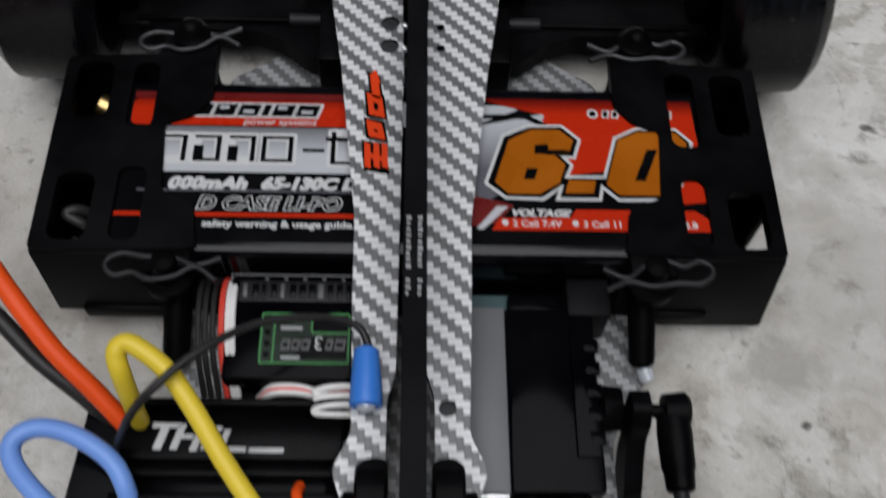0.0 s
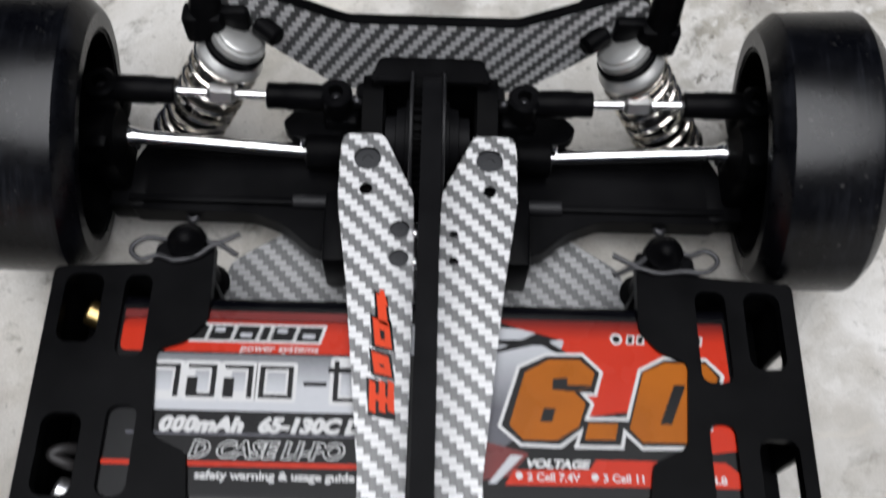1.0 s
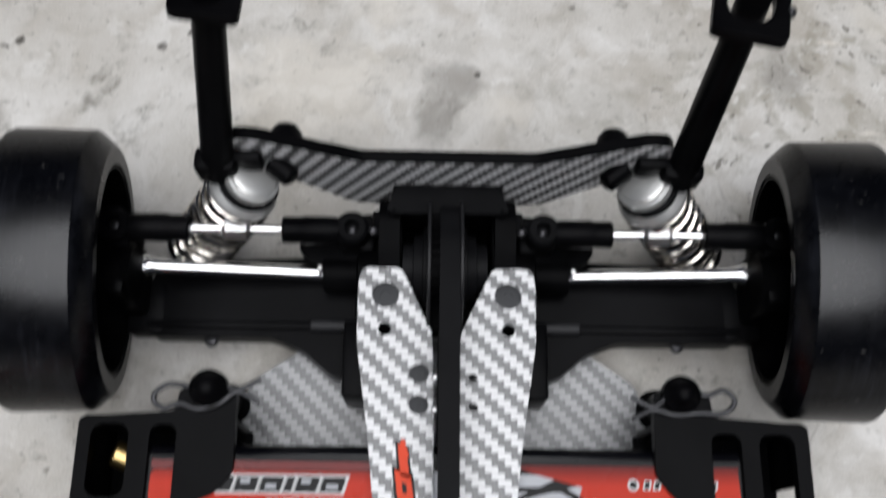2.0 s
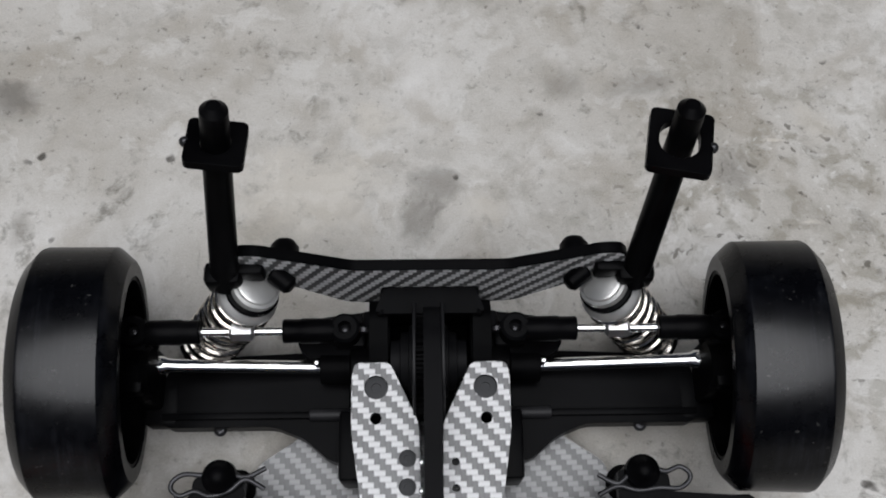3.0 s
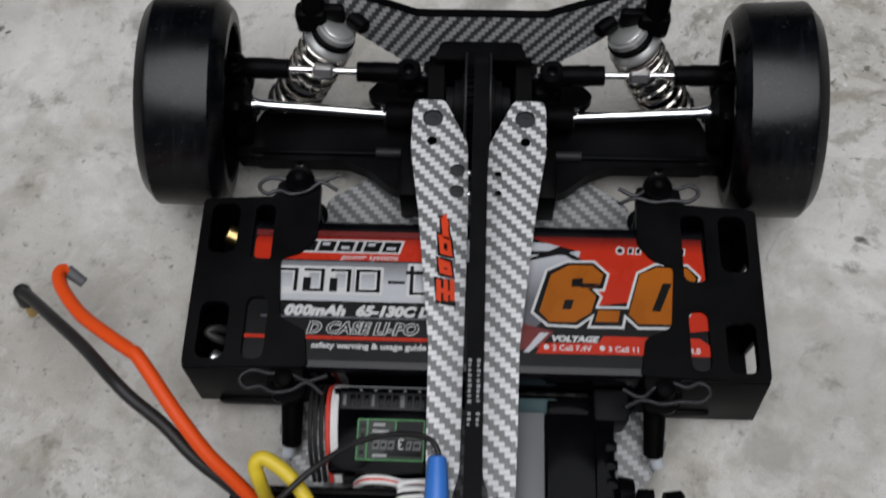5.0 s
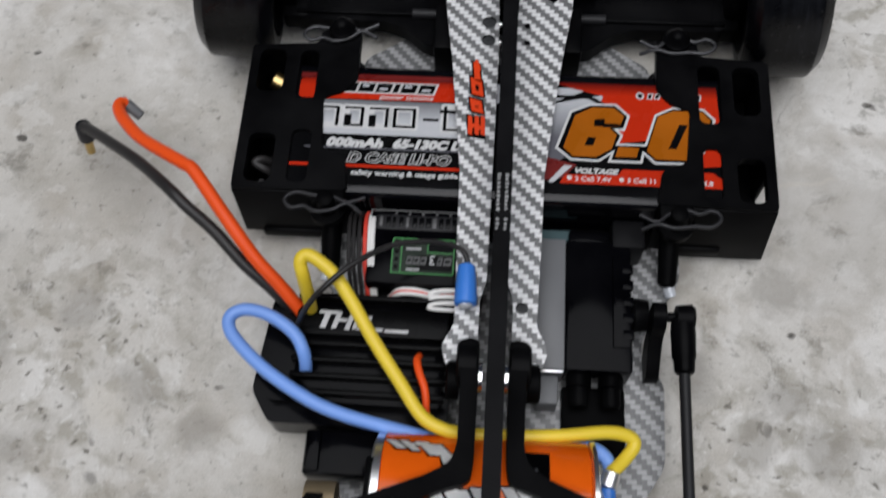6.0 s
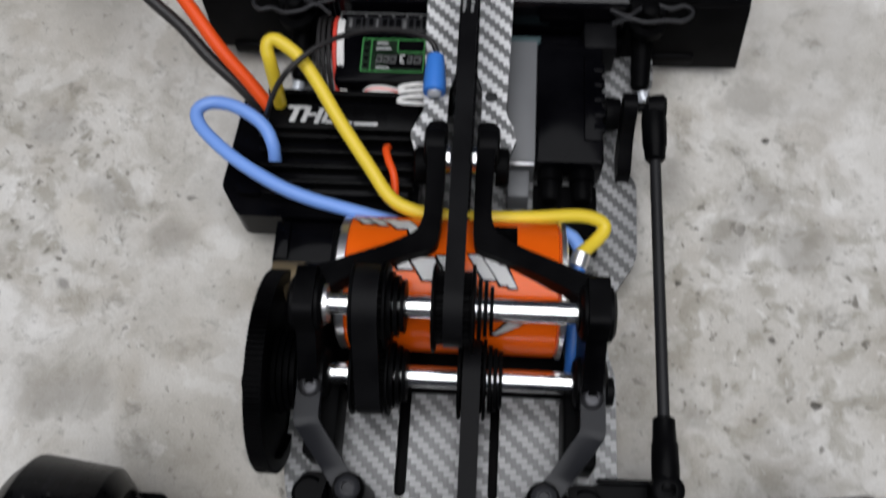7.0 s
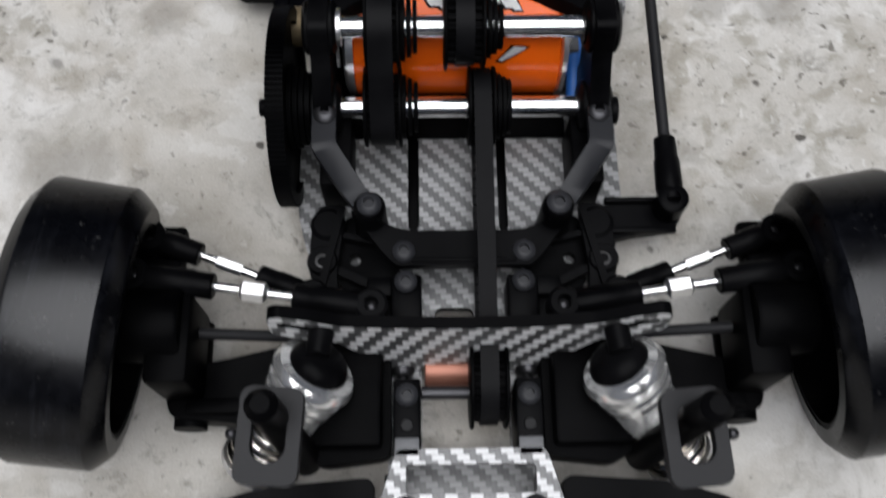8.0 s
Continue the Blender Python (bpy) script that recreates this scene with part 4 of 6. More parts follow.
for k, mat in enumerate((M_WHWIRE, M_REDWIRE, M_WHWIRE)):
    part("servo_lead", cable(fresh(), [(-31, -99.8 - k * 0.5, 20), (-28, -98.9 - k * 0.6, 24), (-23, -98.8 - k * 0.6, 24.4), (-18, -99.6 - k * 0.5, 23.6), (-14, -99.6 - k * 0.6, 25), (-9, -99.6 - k * 0.6, 26)], 0.75, 8), mat, recv)
for k in range(3):
    y = -101.4 - k * 1.9
    part("lead_loop", cable(fresh(), [(-6, y, 28), (-12, y + 1.0, 29.4), (-17.6, y + 0.6, 29), (-18.5, y - 0.4, 28.4), (-13, y - 0.6, 28.2), (-6, y, 27)], 0.6, 8), M_WHWIRE, recv)

# speed controller with cooling fins
bm = fresh()
plate(bm, rounded([(-64.4, -102), (-67.2, -129.6), (-61.6, -138.4), (-12, -138.4), (-12, -102)], 1.8), [], 8, 20.4, bev=0.9)
plate(bm, rounded([(-63.6, -103), (-65.6, -127), (-61.4, -133), (-55, -133), (-55, -103)], 1.5), [], 20, 23.6, bev=0.8)
box(bm, -55, -14, -133.5, -101.8, 20, 25.4, 0.6)
esc = part("speed_controller", bm, M_CASE, car, "black speed controller with cooling fins")
for k in range(7):
    y = -103.2 - k * 4.6
    if 1 <= k <= 2:
        continue
    bm = fresh()
    box(bm, -55.5, -13, y - 1.1, y + 0.3, 25, 29.2, 0.25)
    part("fin", bm, M_FIN, esc)
bm = fresh()
box(bm, -55.5, -13, -114.8, -106.6, 25, 28.4, 0.4)
part("name_plate", bm, M_FIN, esc)
# maker's mark: plain slanted blocks
for x0, x1, y0, y1 in ((-50.6, -45.2, -107.8, -108.8), (-48.8, -47.2, -108.8, -113), (-45.6, -44.2, -108, -113), (-44.2, -42, -110, -110.9), (-41.8, -40.4, -108.4, -113.3), (-39.8, -37.2, -108.4, -109.4), (-39.8, -38.6, -109.4, -113), (-38.4, -36.6, -112.2, -113.2), (-36.6, -35.4, -109, -113), (-34.6, -31.2, -112.4, -113.4), (-30.6, -24, -112.6, -113.5)):
    lean = 0.28
    sheet("mark_block", [(x0 + (y0 + 113) * lean, y0), (x1 + (y0 + 113) * lean, y0), (x1 + (y1 + 113) * lean, y1), (x0 + (y1 + 113) * lean, y1)], 28.43, M_WHITE, esc)
bm = fresh()
box(bm, -50.5, -31, -152, -139.5, 8, 20.5, 1.0)
box(bm, -50, -46, -151, -140, 20, 21.5, 0.5)
part("capacitor_box", bm, M_CASE, esc)
for k in range(2):
    lathe(b := fresh(), (-31, -143.5 - k * 5, 13), (-29.6, -143.5 - k * 5, 13), [(0, 2.4), (1.4, 2.2)], 14)
    part("capacitor_end", b, M_ALU, esc)

# heavy leads
part("battery_lead", cable(fresh(), [(-50.5, -111.5, 15), (-53.6, -108.8, 24), (-60.2, -102.8, 31), (-67.9, -96.2, 37), (-76.2, -86.8, 42), (-86.6, -74.1, 44), (-90.0, -71.5, 43.5), (-95.7, -67.9, 42), (-106.7, -60.4, 38), (-114.0, -53.1, 35), (-117.7, -47.9, 33), (-118.2, -45.1, 32), (-117.0, -44.2, 31)], 1.95, 14), M_ORWIRE, esc, "orange-red silicone battery lead, loose end")
part("bare_end", rod(fresh(), (-117.2, -44.2, 31), (-112.6, -46.8, 27.8), 1.9, 1.6), M_GREY, esc, "soldered grey wire end")
part("battery_lead", cable(fresh(), [(-54, -109.5, 15), (-58, -106.2, 22), (-63.9, -102.2, 29), (-71.7, -96.9, 34), (-79.9, -89.5, 38), (-87.9, -83.9, 42), (-93.3, -79.3, 43), (-105.1, -68.9, 38), (-118.1, -58.8, 31), (-129.6, -50.1, 24), (-133.1, -48.0, 22)], 1.75, 14), M_BKWIRE, esc, "black silicone battery lead, loose end")
part("bare_end", lathe(fresh(), (-133.4, -47.2, 22.6), (-134.1, -49.0, 14), [(0, 2.0), (1, 2.6), (6.6, 2.6), (7.4, 1.8)], 16), M_STEELDARK, esc)
part("bullet_tip", rod(fresh(), (-134.0, -48.8, 15.4), (-134.0, -50.8, 10.6), 1.4), M_BRASS, esc)
part("motor_lead", cable(fresh(), [(-53.3, -109, 15), (-52.0, -107.6, 26), (-51.6, -106.9, 34), (-52.1, -103.9, 43), (-52.8, -101.1, 46), (-51.8, -99.4, 47), (-49.3, -99.7, 47), (-43.7, -103.6, 45.5), (-38.7, -109.8, 43.5), (-32.2, -119.3, 40), (-24.1, -130.0, 36), (-18.4, -137.4, 33.5), (-12.8, -140.4, 32.5), (-6, -141.2, 31.5), (4, -140.8, 29.8), (18, -139.5, 28), (31, -137.2, 25.5), (37, -137.6, 23.8), (38.6, -139.6, 22.8), (36, -143.5, 23), (32.2, -147.6, 24.5)], 1.85, 14), M_YELLOW, esc, "yellow silicone motor lead")
part("motor_lead", cable(fresh(), [(-53.4, -128, 13), (-51.8, -125, 24), (-51.9, -121.1, 30), (-55.0, -116.2, 32), (-61.7, -112.0, 33), (-68.2, -110.4, 33), (-72.3, -111.8, 33), (-73.1, -115.0, 33), (-69.9, -119.8, 33), (-61.1, -127.3, 33), (-49.5, -134.2, 32.6), (-40.2, -137.6, 31.4), (-28.1, -139.9, 29.2), (-19.2, -141.2, 27), (-12, -142, 25), (4, -141.8, 22.5), (18, -140.4, 22.5), (28, -141.6, 23.5), (32, -145.4, 22.5), (31.8, -151, 20)], 1.85, 14), M_BLUE, esc, "light blue silicone motor lead")
part("signal_lead", cable(fresh(), [(-20.6, -119.6, 27.5), (-20.8, -121.8, 30), (-19.8, -125.4, 31), (-18.0, -130, 30.6), (-17.4, -136, 28)], 1.1, 10), M_ORWIRE, esc, "thin orange-red lead")
part("crimp", rod(fresh(), (32.4, -147.4, 24.6), (31.2, -151.5, 24), 2.4), M_ALU, esc, "bare crimped ring end")
part("crimp_sleeve", cable(fresh(), [(31.2, -151.6, 24), (31.4, -156, 23), (31, -164, 21), (30.8, -172, 18), (30.8, -178, 14)], 2.1), M_BLUECAP, esc)
# aerial lead into a blue sleeve on the deck
part("aerial", cable(fresh(), [(-57.3, -114.7, 23), (-53.5, -112.9, 34), (-49.6, -111.4, 43), (-45.0, -108.6, 48.5), (-38.1, -101.9, 49), (-28.5, -94.2, 45), (-18.1, -90.9, 41), (-11.0, -91.1, 38), (-8.6, -93.9, 36.5), (-8.4, -97, 36)], 0.8, 10), M_BKWIRE, recv, "thin black aerial lead")
part("aerial_cap", lathe(fresh(), (-8.7, -95, 36), (-8.4, -107, 35.6), [(0, 1.6), (0.6, 2.4), (4.5, 2.8), (10, 3.15), (11.6, 3.1), (12, 2.2), (9.5, 2.0)], 22), M_BLUECAP, recv, "blue plastic crimp sleeve")
part("cap_end", lathe(fresh(), (-8.4, -106, 35.6), (-8.4, -108.6, 35.5), [(0, 2.2), (1.2, 1.9), (1.5, 1.2)], 18), M_CLEAR, recv)

# steering servo
bm = fresh()
box(bm, 20, 39, -119, -79, 8.4, 21, 0.9)
box(bm, 21, 34, -79.5, -74.5, 8, 18, 0.7)
box(bm, 33.5, 38.5, -112, -84, 21, 21.8, 0.3)
# Added bar: stands in for the battery's shade on the plate.
part("front_shade_bar", box(fresh(), -46, 46, -75.6, -72.4, 8, 15, 0.6), M_DEEP, car, "black bar added for the shade in front of the battery")
servo = part("steering_servo", bm, M_CASE, car, "black and grey steering servo lying on its side")
bm = fresh()
box(bm, 11.5, 19.9, -119.2, -79, 8.4, 21.2, 0.5)
part("mid_case", bm, M_GREY, servo, "grey painted servo case section")
# Thin bright strip: the highlight along the case edge, built as a shape.
bm = fresh()
box(bm, 12, 19.6, -120.0, -119.3, 20.3, 21.2, 0.15)
part("edge_highlight", bm, M_ALU, servo)
for y in range(5):
    bm = fresh()
    box(bm, 36.2, 39.4, -108 + y * 5 - 1.4, -108 + y * 5 + 1.4, 20, 21.9, 0.3)
    part("case_rib", bm, M_CASE, servo)
bm = fresh()
for x in (24.5, 33.5):
    lathe(bm, (x, -119, 14.5), (x, -128, 14.5), [(0, 3.6), (3.2, 3.6), (3.4, 2.8), (8, 2.8), (9, 2.2)], 18)
box(bm, 20, 38, -142, -121, 8, 11, 0.6)
part("servo_mount", bm, M_DEEP, servo)
bm = fresh()
box(bm, 12.5, 18.5, -128, -119.6, 8, 17, 0.6)
part("foot", bm, M_GREY, servo)
part("mount_ear", box(fresh(), 33.4, 43.2, -81, -71.8, 8, 21.5, 1.0), M_RUBBER, servo, "dark grey nylon servo mount")
part("foam_tape", box(fresh(), 12, 24, -79, -73.5, 8, 16, 0.8), M_TEAL, servo, "dusty teal foam tape")
bm = fresh()
lathe(bm, (40, -100, 16), (44, -100, 16), [(0, 5), (4, 4.6)], 20)
yz = YZ
hornline = rounded([(-100, 28.6), (-104.4, 29.8), (-107.6, 26.6), (-108.6, 21.8), (-112, 18.2), (-117.8, 13.6), (-118.4, 8), (-111.4, 7), (-106.8, 12), (-104.6, 18), (-100.6, 23)], 1.6)
plate(bm, hornline, [], 43.6, 47.4, yz, 0.6)
part("servo_horn", bm, M_NYLON, servo, "black servo arm")

# long steering rod
a, b = Vector((52, -104, 26.5)), Vector((53.4, -206.8, 18))
at = lambda s: a + (b - a) * s  # noqa: E731
drag = part("steering_rod", rod(fresh(), at(0.10), at(0.93), 1.55), M_REST, car, "long thin black steering rod")
for s, e, t in ((0.0, 0.15, 1), (1.0, 0.83, -1)):
    bm = fresh()
    c = at(s)
    lathe(bm, at(s + t * 0.005), at(e), [(0, 3.2), (4, 3.5), (11, 3.3), (11.4, 3.0), (abs(e - s) * 103 - 0.6, 2.8), (abs(e - s) * 103, 2.2)], 20)
    if t > 0:
        lathe(bm, c - Vector((4.2, 0, 0)), c + Vector((3, 0, 0)), [(0, 1.4), (2.2, 1.4), (2.4, 3.4), (6.6, 3.9), (7.4, 3.2)], 20)
    else:
        lathe(bm, c - Vector((0, 0, 4)), c + Vector((0, 0, 4)), [(0, 3.2), (0.6, 4.0), (7, 4.0), (7.6, 3.2), (7.6, 1.8), (5, 1.8), (5, 0)], 22)
    part("ball_cup", bm, M_NYLON, drag)

# motor
mc = Vector((0, -158, 24))
motor = part("electric_motor", lathe(fresh(), (-27.5, mc.y, mc.z), (26, mc.y, mc.z), [(0, 16.4), (0.6, 17.4), (52.6, 17.4), (53.2, 16.6)], 48), M_MOTOR, car, "orange wrapped electric motor")
bm = fresh()
lathe(bm, (25.5, mc.y, mc.z), (31, mc.y, mc.z), [(0, 17.0), (0.5, 17.8), (1.6, 17.8), (1.8, 15.5), (2.4, 14), (2.6, 8), (4.4, 5), (4.4, 0)], 40)
part("end_bell", bm, M_ALU, motor, "bright metal motor end")
part("can_end", lathe(fresh(), (-30, mc.y, mc.z), (-27.3, mc.y, mc.z), [(0, 15.5), (0.8, 17.2), (2.7, 17.2)], 40), M_ALU, motor)
bm = fresh()
box(bm, 27, 32, -165, -157, 17, 24, 0.5)
part("terminal", bm, M_GREY, motor)


def wrap_shape(points, mat, name="mark_block", lift=17.48):
    """A printed shape bent round the motor: x along it, angle in degrees from the top towards the rear."""
    bm = fresh()
    n = 10
    lo, hi = points
    strip = []
    for k in range(n + 1):
        t = k / n
        row = []
        for (x0, a0), (x1, a1) in (lo, hi):
            x, a = x0 + (x1 - x0) * t, radians(a0 + (a1 - a0) * t)
            row.append(bm.verts.new((x, mc.y + lift * math.sin(a), mc.z + lift * math.cos(a))))
        strip.append(row)
    for p, q in zip(strip, strip[1:]):
        bm.faces.new((p[0], p[1], q[1], q[0]))
    bmesh.ops.solidify(bm, geom=bm.faces[:], thickness=-0.06)
    return part(name, bm, mat, motor)


def wrap_block(x, w, a0, a1, lean):
    """A slanted white block with a black edge on the wrap."""
    wrap_shape((((x - 0.5, a0 + 1.8), (x + lean - 0.5, a1 - 1.8)), ((x + w + 0.5, a0 + 1.8), (x + lean + w + 0.5, a1 - 1.8))), M_BLACKINK, "mark_border")
    wrap_shape((((x, a0), (x + lean, a1)), ((x + w, a0), (x + lean + w, a1))), M_WRAPWHITE, "mark_block", 17.58)


for x, w, a0, a1, lean in ((-27.0, 2.6, 50, 38, 3.4), (-23.6, 2.2, 50, 36, 4.0), (-21.6, 3.4, 46, 43, 0.6), (-19.4, 3.2, 49, 32, 4.4), (-15.6, 3.0, 46, 28, 4.2), (-12.6, 3.2, 34, 24, 1.0),
                           (-17.0, 3.6, 8, -8, 3.2), (-12.6, 3.4, 8, -16, 5.0), (-8.4, 3.2, 2, -18, 3.4), (-4.6, 2.6, 4, -14, 3.2),
                           (3.0, 3.0, 6, -14, 4.0), (6.8, 2.8, 4, -18, 4.4), (10.4, 1.8, -2, -20, 3.0), (2.2, 2.6, -20, -28, 0.6)):
    wrap_block(x, w, a0, a1, lean)
wrap_shape((((8.5, -63), (12.6, -48)), ((10.6, -64), (17.6, -49))), M_BLACKINK, "mark_border")
wrap_shape((((9.4, -61), (13.4, -49)), ((10.4, -62), (16.8, -50))), M_WRAPWHITE, "mark_block", 17.58)
wrap_shape((((5, 42), (5, 10)), ((15, 42), (15, 10))), M_BLACKINK)
wrap_shape((((10, 24), (10, 15)), ((12, 24), (12, 15))), M_GREY, "mark_block", 17.58)
part("motor_tray", box(fresh(), -33, 29, -183, -141, 8.02, 9.4, 0.3), M_DEEP, motor, "black tray under the motor")

# ---- belt drive: two cross shafts in upright brackets
up_y, up_z, lo_y, lo_z = -170.8, 43.6, -183, 26
for name, y, z in (("upper_shaft", up_y, up_z), ("lower_shaft", lo_y, lo_z)):
    part(name, rod(fresh(), (-37 if y > -175 else -40, y, z), (36, y, z), 2.7, n=24), M_CHROME, car, "polished steel cross shaft")
for x0, x1 in ((-37.6, -31.2), (30.6, 37.2)):
    bm = fresh()
    prof = rounded([(-163, 50), (-176, 51), (-178, 42), (-188, 33), (-189, 22), (-192, 8), (-160, 8), (-170, 24), (-163, 40)], 2.5)
    plate(bm, prof, [], x0 + 0.8, x1 - 0.8, yz, 0.6)
    for y, z in ((up_y, up_z), (lo_y, lo_z)):
        lathe(bm, (x0 - 0.8, y, z), (x1 + 0.8, y, z), [(0, 5.4), (0.8, 6.6), (x1 - x0 + 0.8, 6.6), (x1 - x0 + 1.6, 5.4)], 26)
    bracket = part("shaft_bracket", bm, M_NYLON, car, "black nylon shaft bracket")
    s = -1 if x0 < 0 else 1
    part("bearing", lathe(fresh(), (s * 29.4, up_y, up_z), (s * 31, up_y, up_z), [(0, 4.6), (1.6, 4.6)], 22), M_ALU if s < 0 else M_DEEP, bracket)
    part("bracket_cap", rod(fresh(), (s * 37, lo_y - 2, lo_z + 1), (s * 39.6, lo_y - 2, lo_z + 1), 3.6), M_NYLON, bracket)
# wishbone brace from the brackets to the deck
bm = fresh()
for sx in SIDES:
    line = [(3.9, -118), (8.8, -118), (10, -122), (8.6, -128), (8.3, -147), (9.6, -151.6), (15.1, -155), (30, -161.2), (36, -163), (38, -168), (33, -171), (26, -165.6), (12, -159), (4.6, -156.4), (4.0, -150), (3.9, -135)]
    plate(bm, rounded(mirrored(line, sx), 2), [], 39.5, 44.5, Matrix.Translation((0, -117, 36)) @ Matrix.Rotation(radians(-7), 4, "X") @ Matrix.Translation((0, 117, -41)), 0.7)
    lathe(bm, (sx * 4, -123.5, 35), (sx * 9.8, -123.5, 35), [(0, 5.5), (0.5, 6.2), (5.2, 6.2), (5.8, 5.4)], 24)
brace = part("wishbone_brace", bm, M_NYLON, car, "black nylon Y-shaped brace")
for sx in SIDES:
    part("tension_bearing", lathe(fresh(), (sx * 2.9, -127, 35.5), (sx * 4.4, -127, 35.5), [(0, 4.2), (1.5, 4.2)], 22), M_CHROME, brace, "shiny ball bearing")
    part("brace_stub", lathe(fresh(), (sx * 9, -127, 32), (sx * 12.5, -127, 32), [(0, 5.2), (3, 5.2), (3.5, 4.4)], 22), M_DEEP, brace)
pulley(-4.6, 5.4, up_y, up_z, 9.0, car, 24)
for k in range(3):
    part("spacer", lathe(fresh(), (6 + k * 1.4, up_y, up_z), (7 + k * 1.4, up_y, up_z), [(0, 7.6 - k), (0.9, 7.6 - k)], 28), M_DEEP, car)
pulley(-23.6, -15, up_y, up_z, 8.6, car, 24)
pulley(-24.6, -15, lo_y, lo_z, 8.6, car, 24)
belt(-22.8, -16.8, up_y, up_z, 8.9, lo_y, lo_z, 8.9, "short_belt", "short black toothed belt")
for y, z in ((up_y, up_z), (lo_y, lo_z)):
    bm = fresh()
    for k in range(3):
        lathe(bm, (-15 + k * 1.5, y, z), (-14 + k * 1.5, y, z), [(0, 8.2 - k * 0.9), (1.0, 8.2 - k * 0.9)], 28)
    part("spacer", bm, M_DEEP, car)
pulley(1.6, 8.6, lo_y, lo_z, 8.6, car, 24)
bm = fresh()
for k in range(3):
    lathe(bm, (9 + k * 1.3, lo_y, lo_z), (9.9 + k * 1.3, lo_y, lo_z), [(0, 8.4 - k * 0.7), (0.9, 8.4 - k * 0.7)], 28)
part("spacer", bm, M_DEEP, car)
# big spur gear
bm = fresh()
toothed_disc(bm, -46.0, -41.8, lo_y, lo_z, 24.6, 25.3, 120, 21.8)
lathe(bm, (-46.0, lo_y, lo_z), (-42.6, lo_y, lo_z), [(0, 22), (2.6, 22), (2.6, 9), (4.4, 8), (4.4, 3), (0, 3)], 48, True)
gear = part("spur_gear", bm, M_DEEP, car, "large black plastic spur gear")
bm = fresh()
for k in range(4):
    lathe(bm, (-43.1 + k * 1.4, lo_y, lo_z), (-42.0 + k * 1.4, lo_y, lo_z), [(0, 11 - k * 0.7), (1.1, 11 - k * 0.7)], 30)
part("gear_hub", bm, M_DEEP, gear)
for k in range(4):
    a = math.pi / 2 * k + 0.5
    part("gear_bolt", rod(fresh(), (-49.2, lo_y + 12 * math.cos(a), lo_z + 12 * math.sin(a)), (-45.6, lo_y + 12 * math.cos(a), lo_z + 12 * math.sin(a)), 2.2), M_DEEP, gear)
part("pinion", lathe(fresh(), (-47, mc.y - 2, mc.z + 4), (-39, mc.y - 2, mc.z + 4), [(0, 5.2), (8, 5.2)], 22), M_DULLBRASS, motor, "dull brass pinion")
bm = fresh()
box(bm, -31, -29, -170, -150, 8, 40, 0.6)
part("motor_mount", bm, M_DEEP, motor)

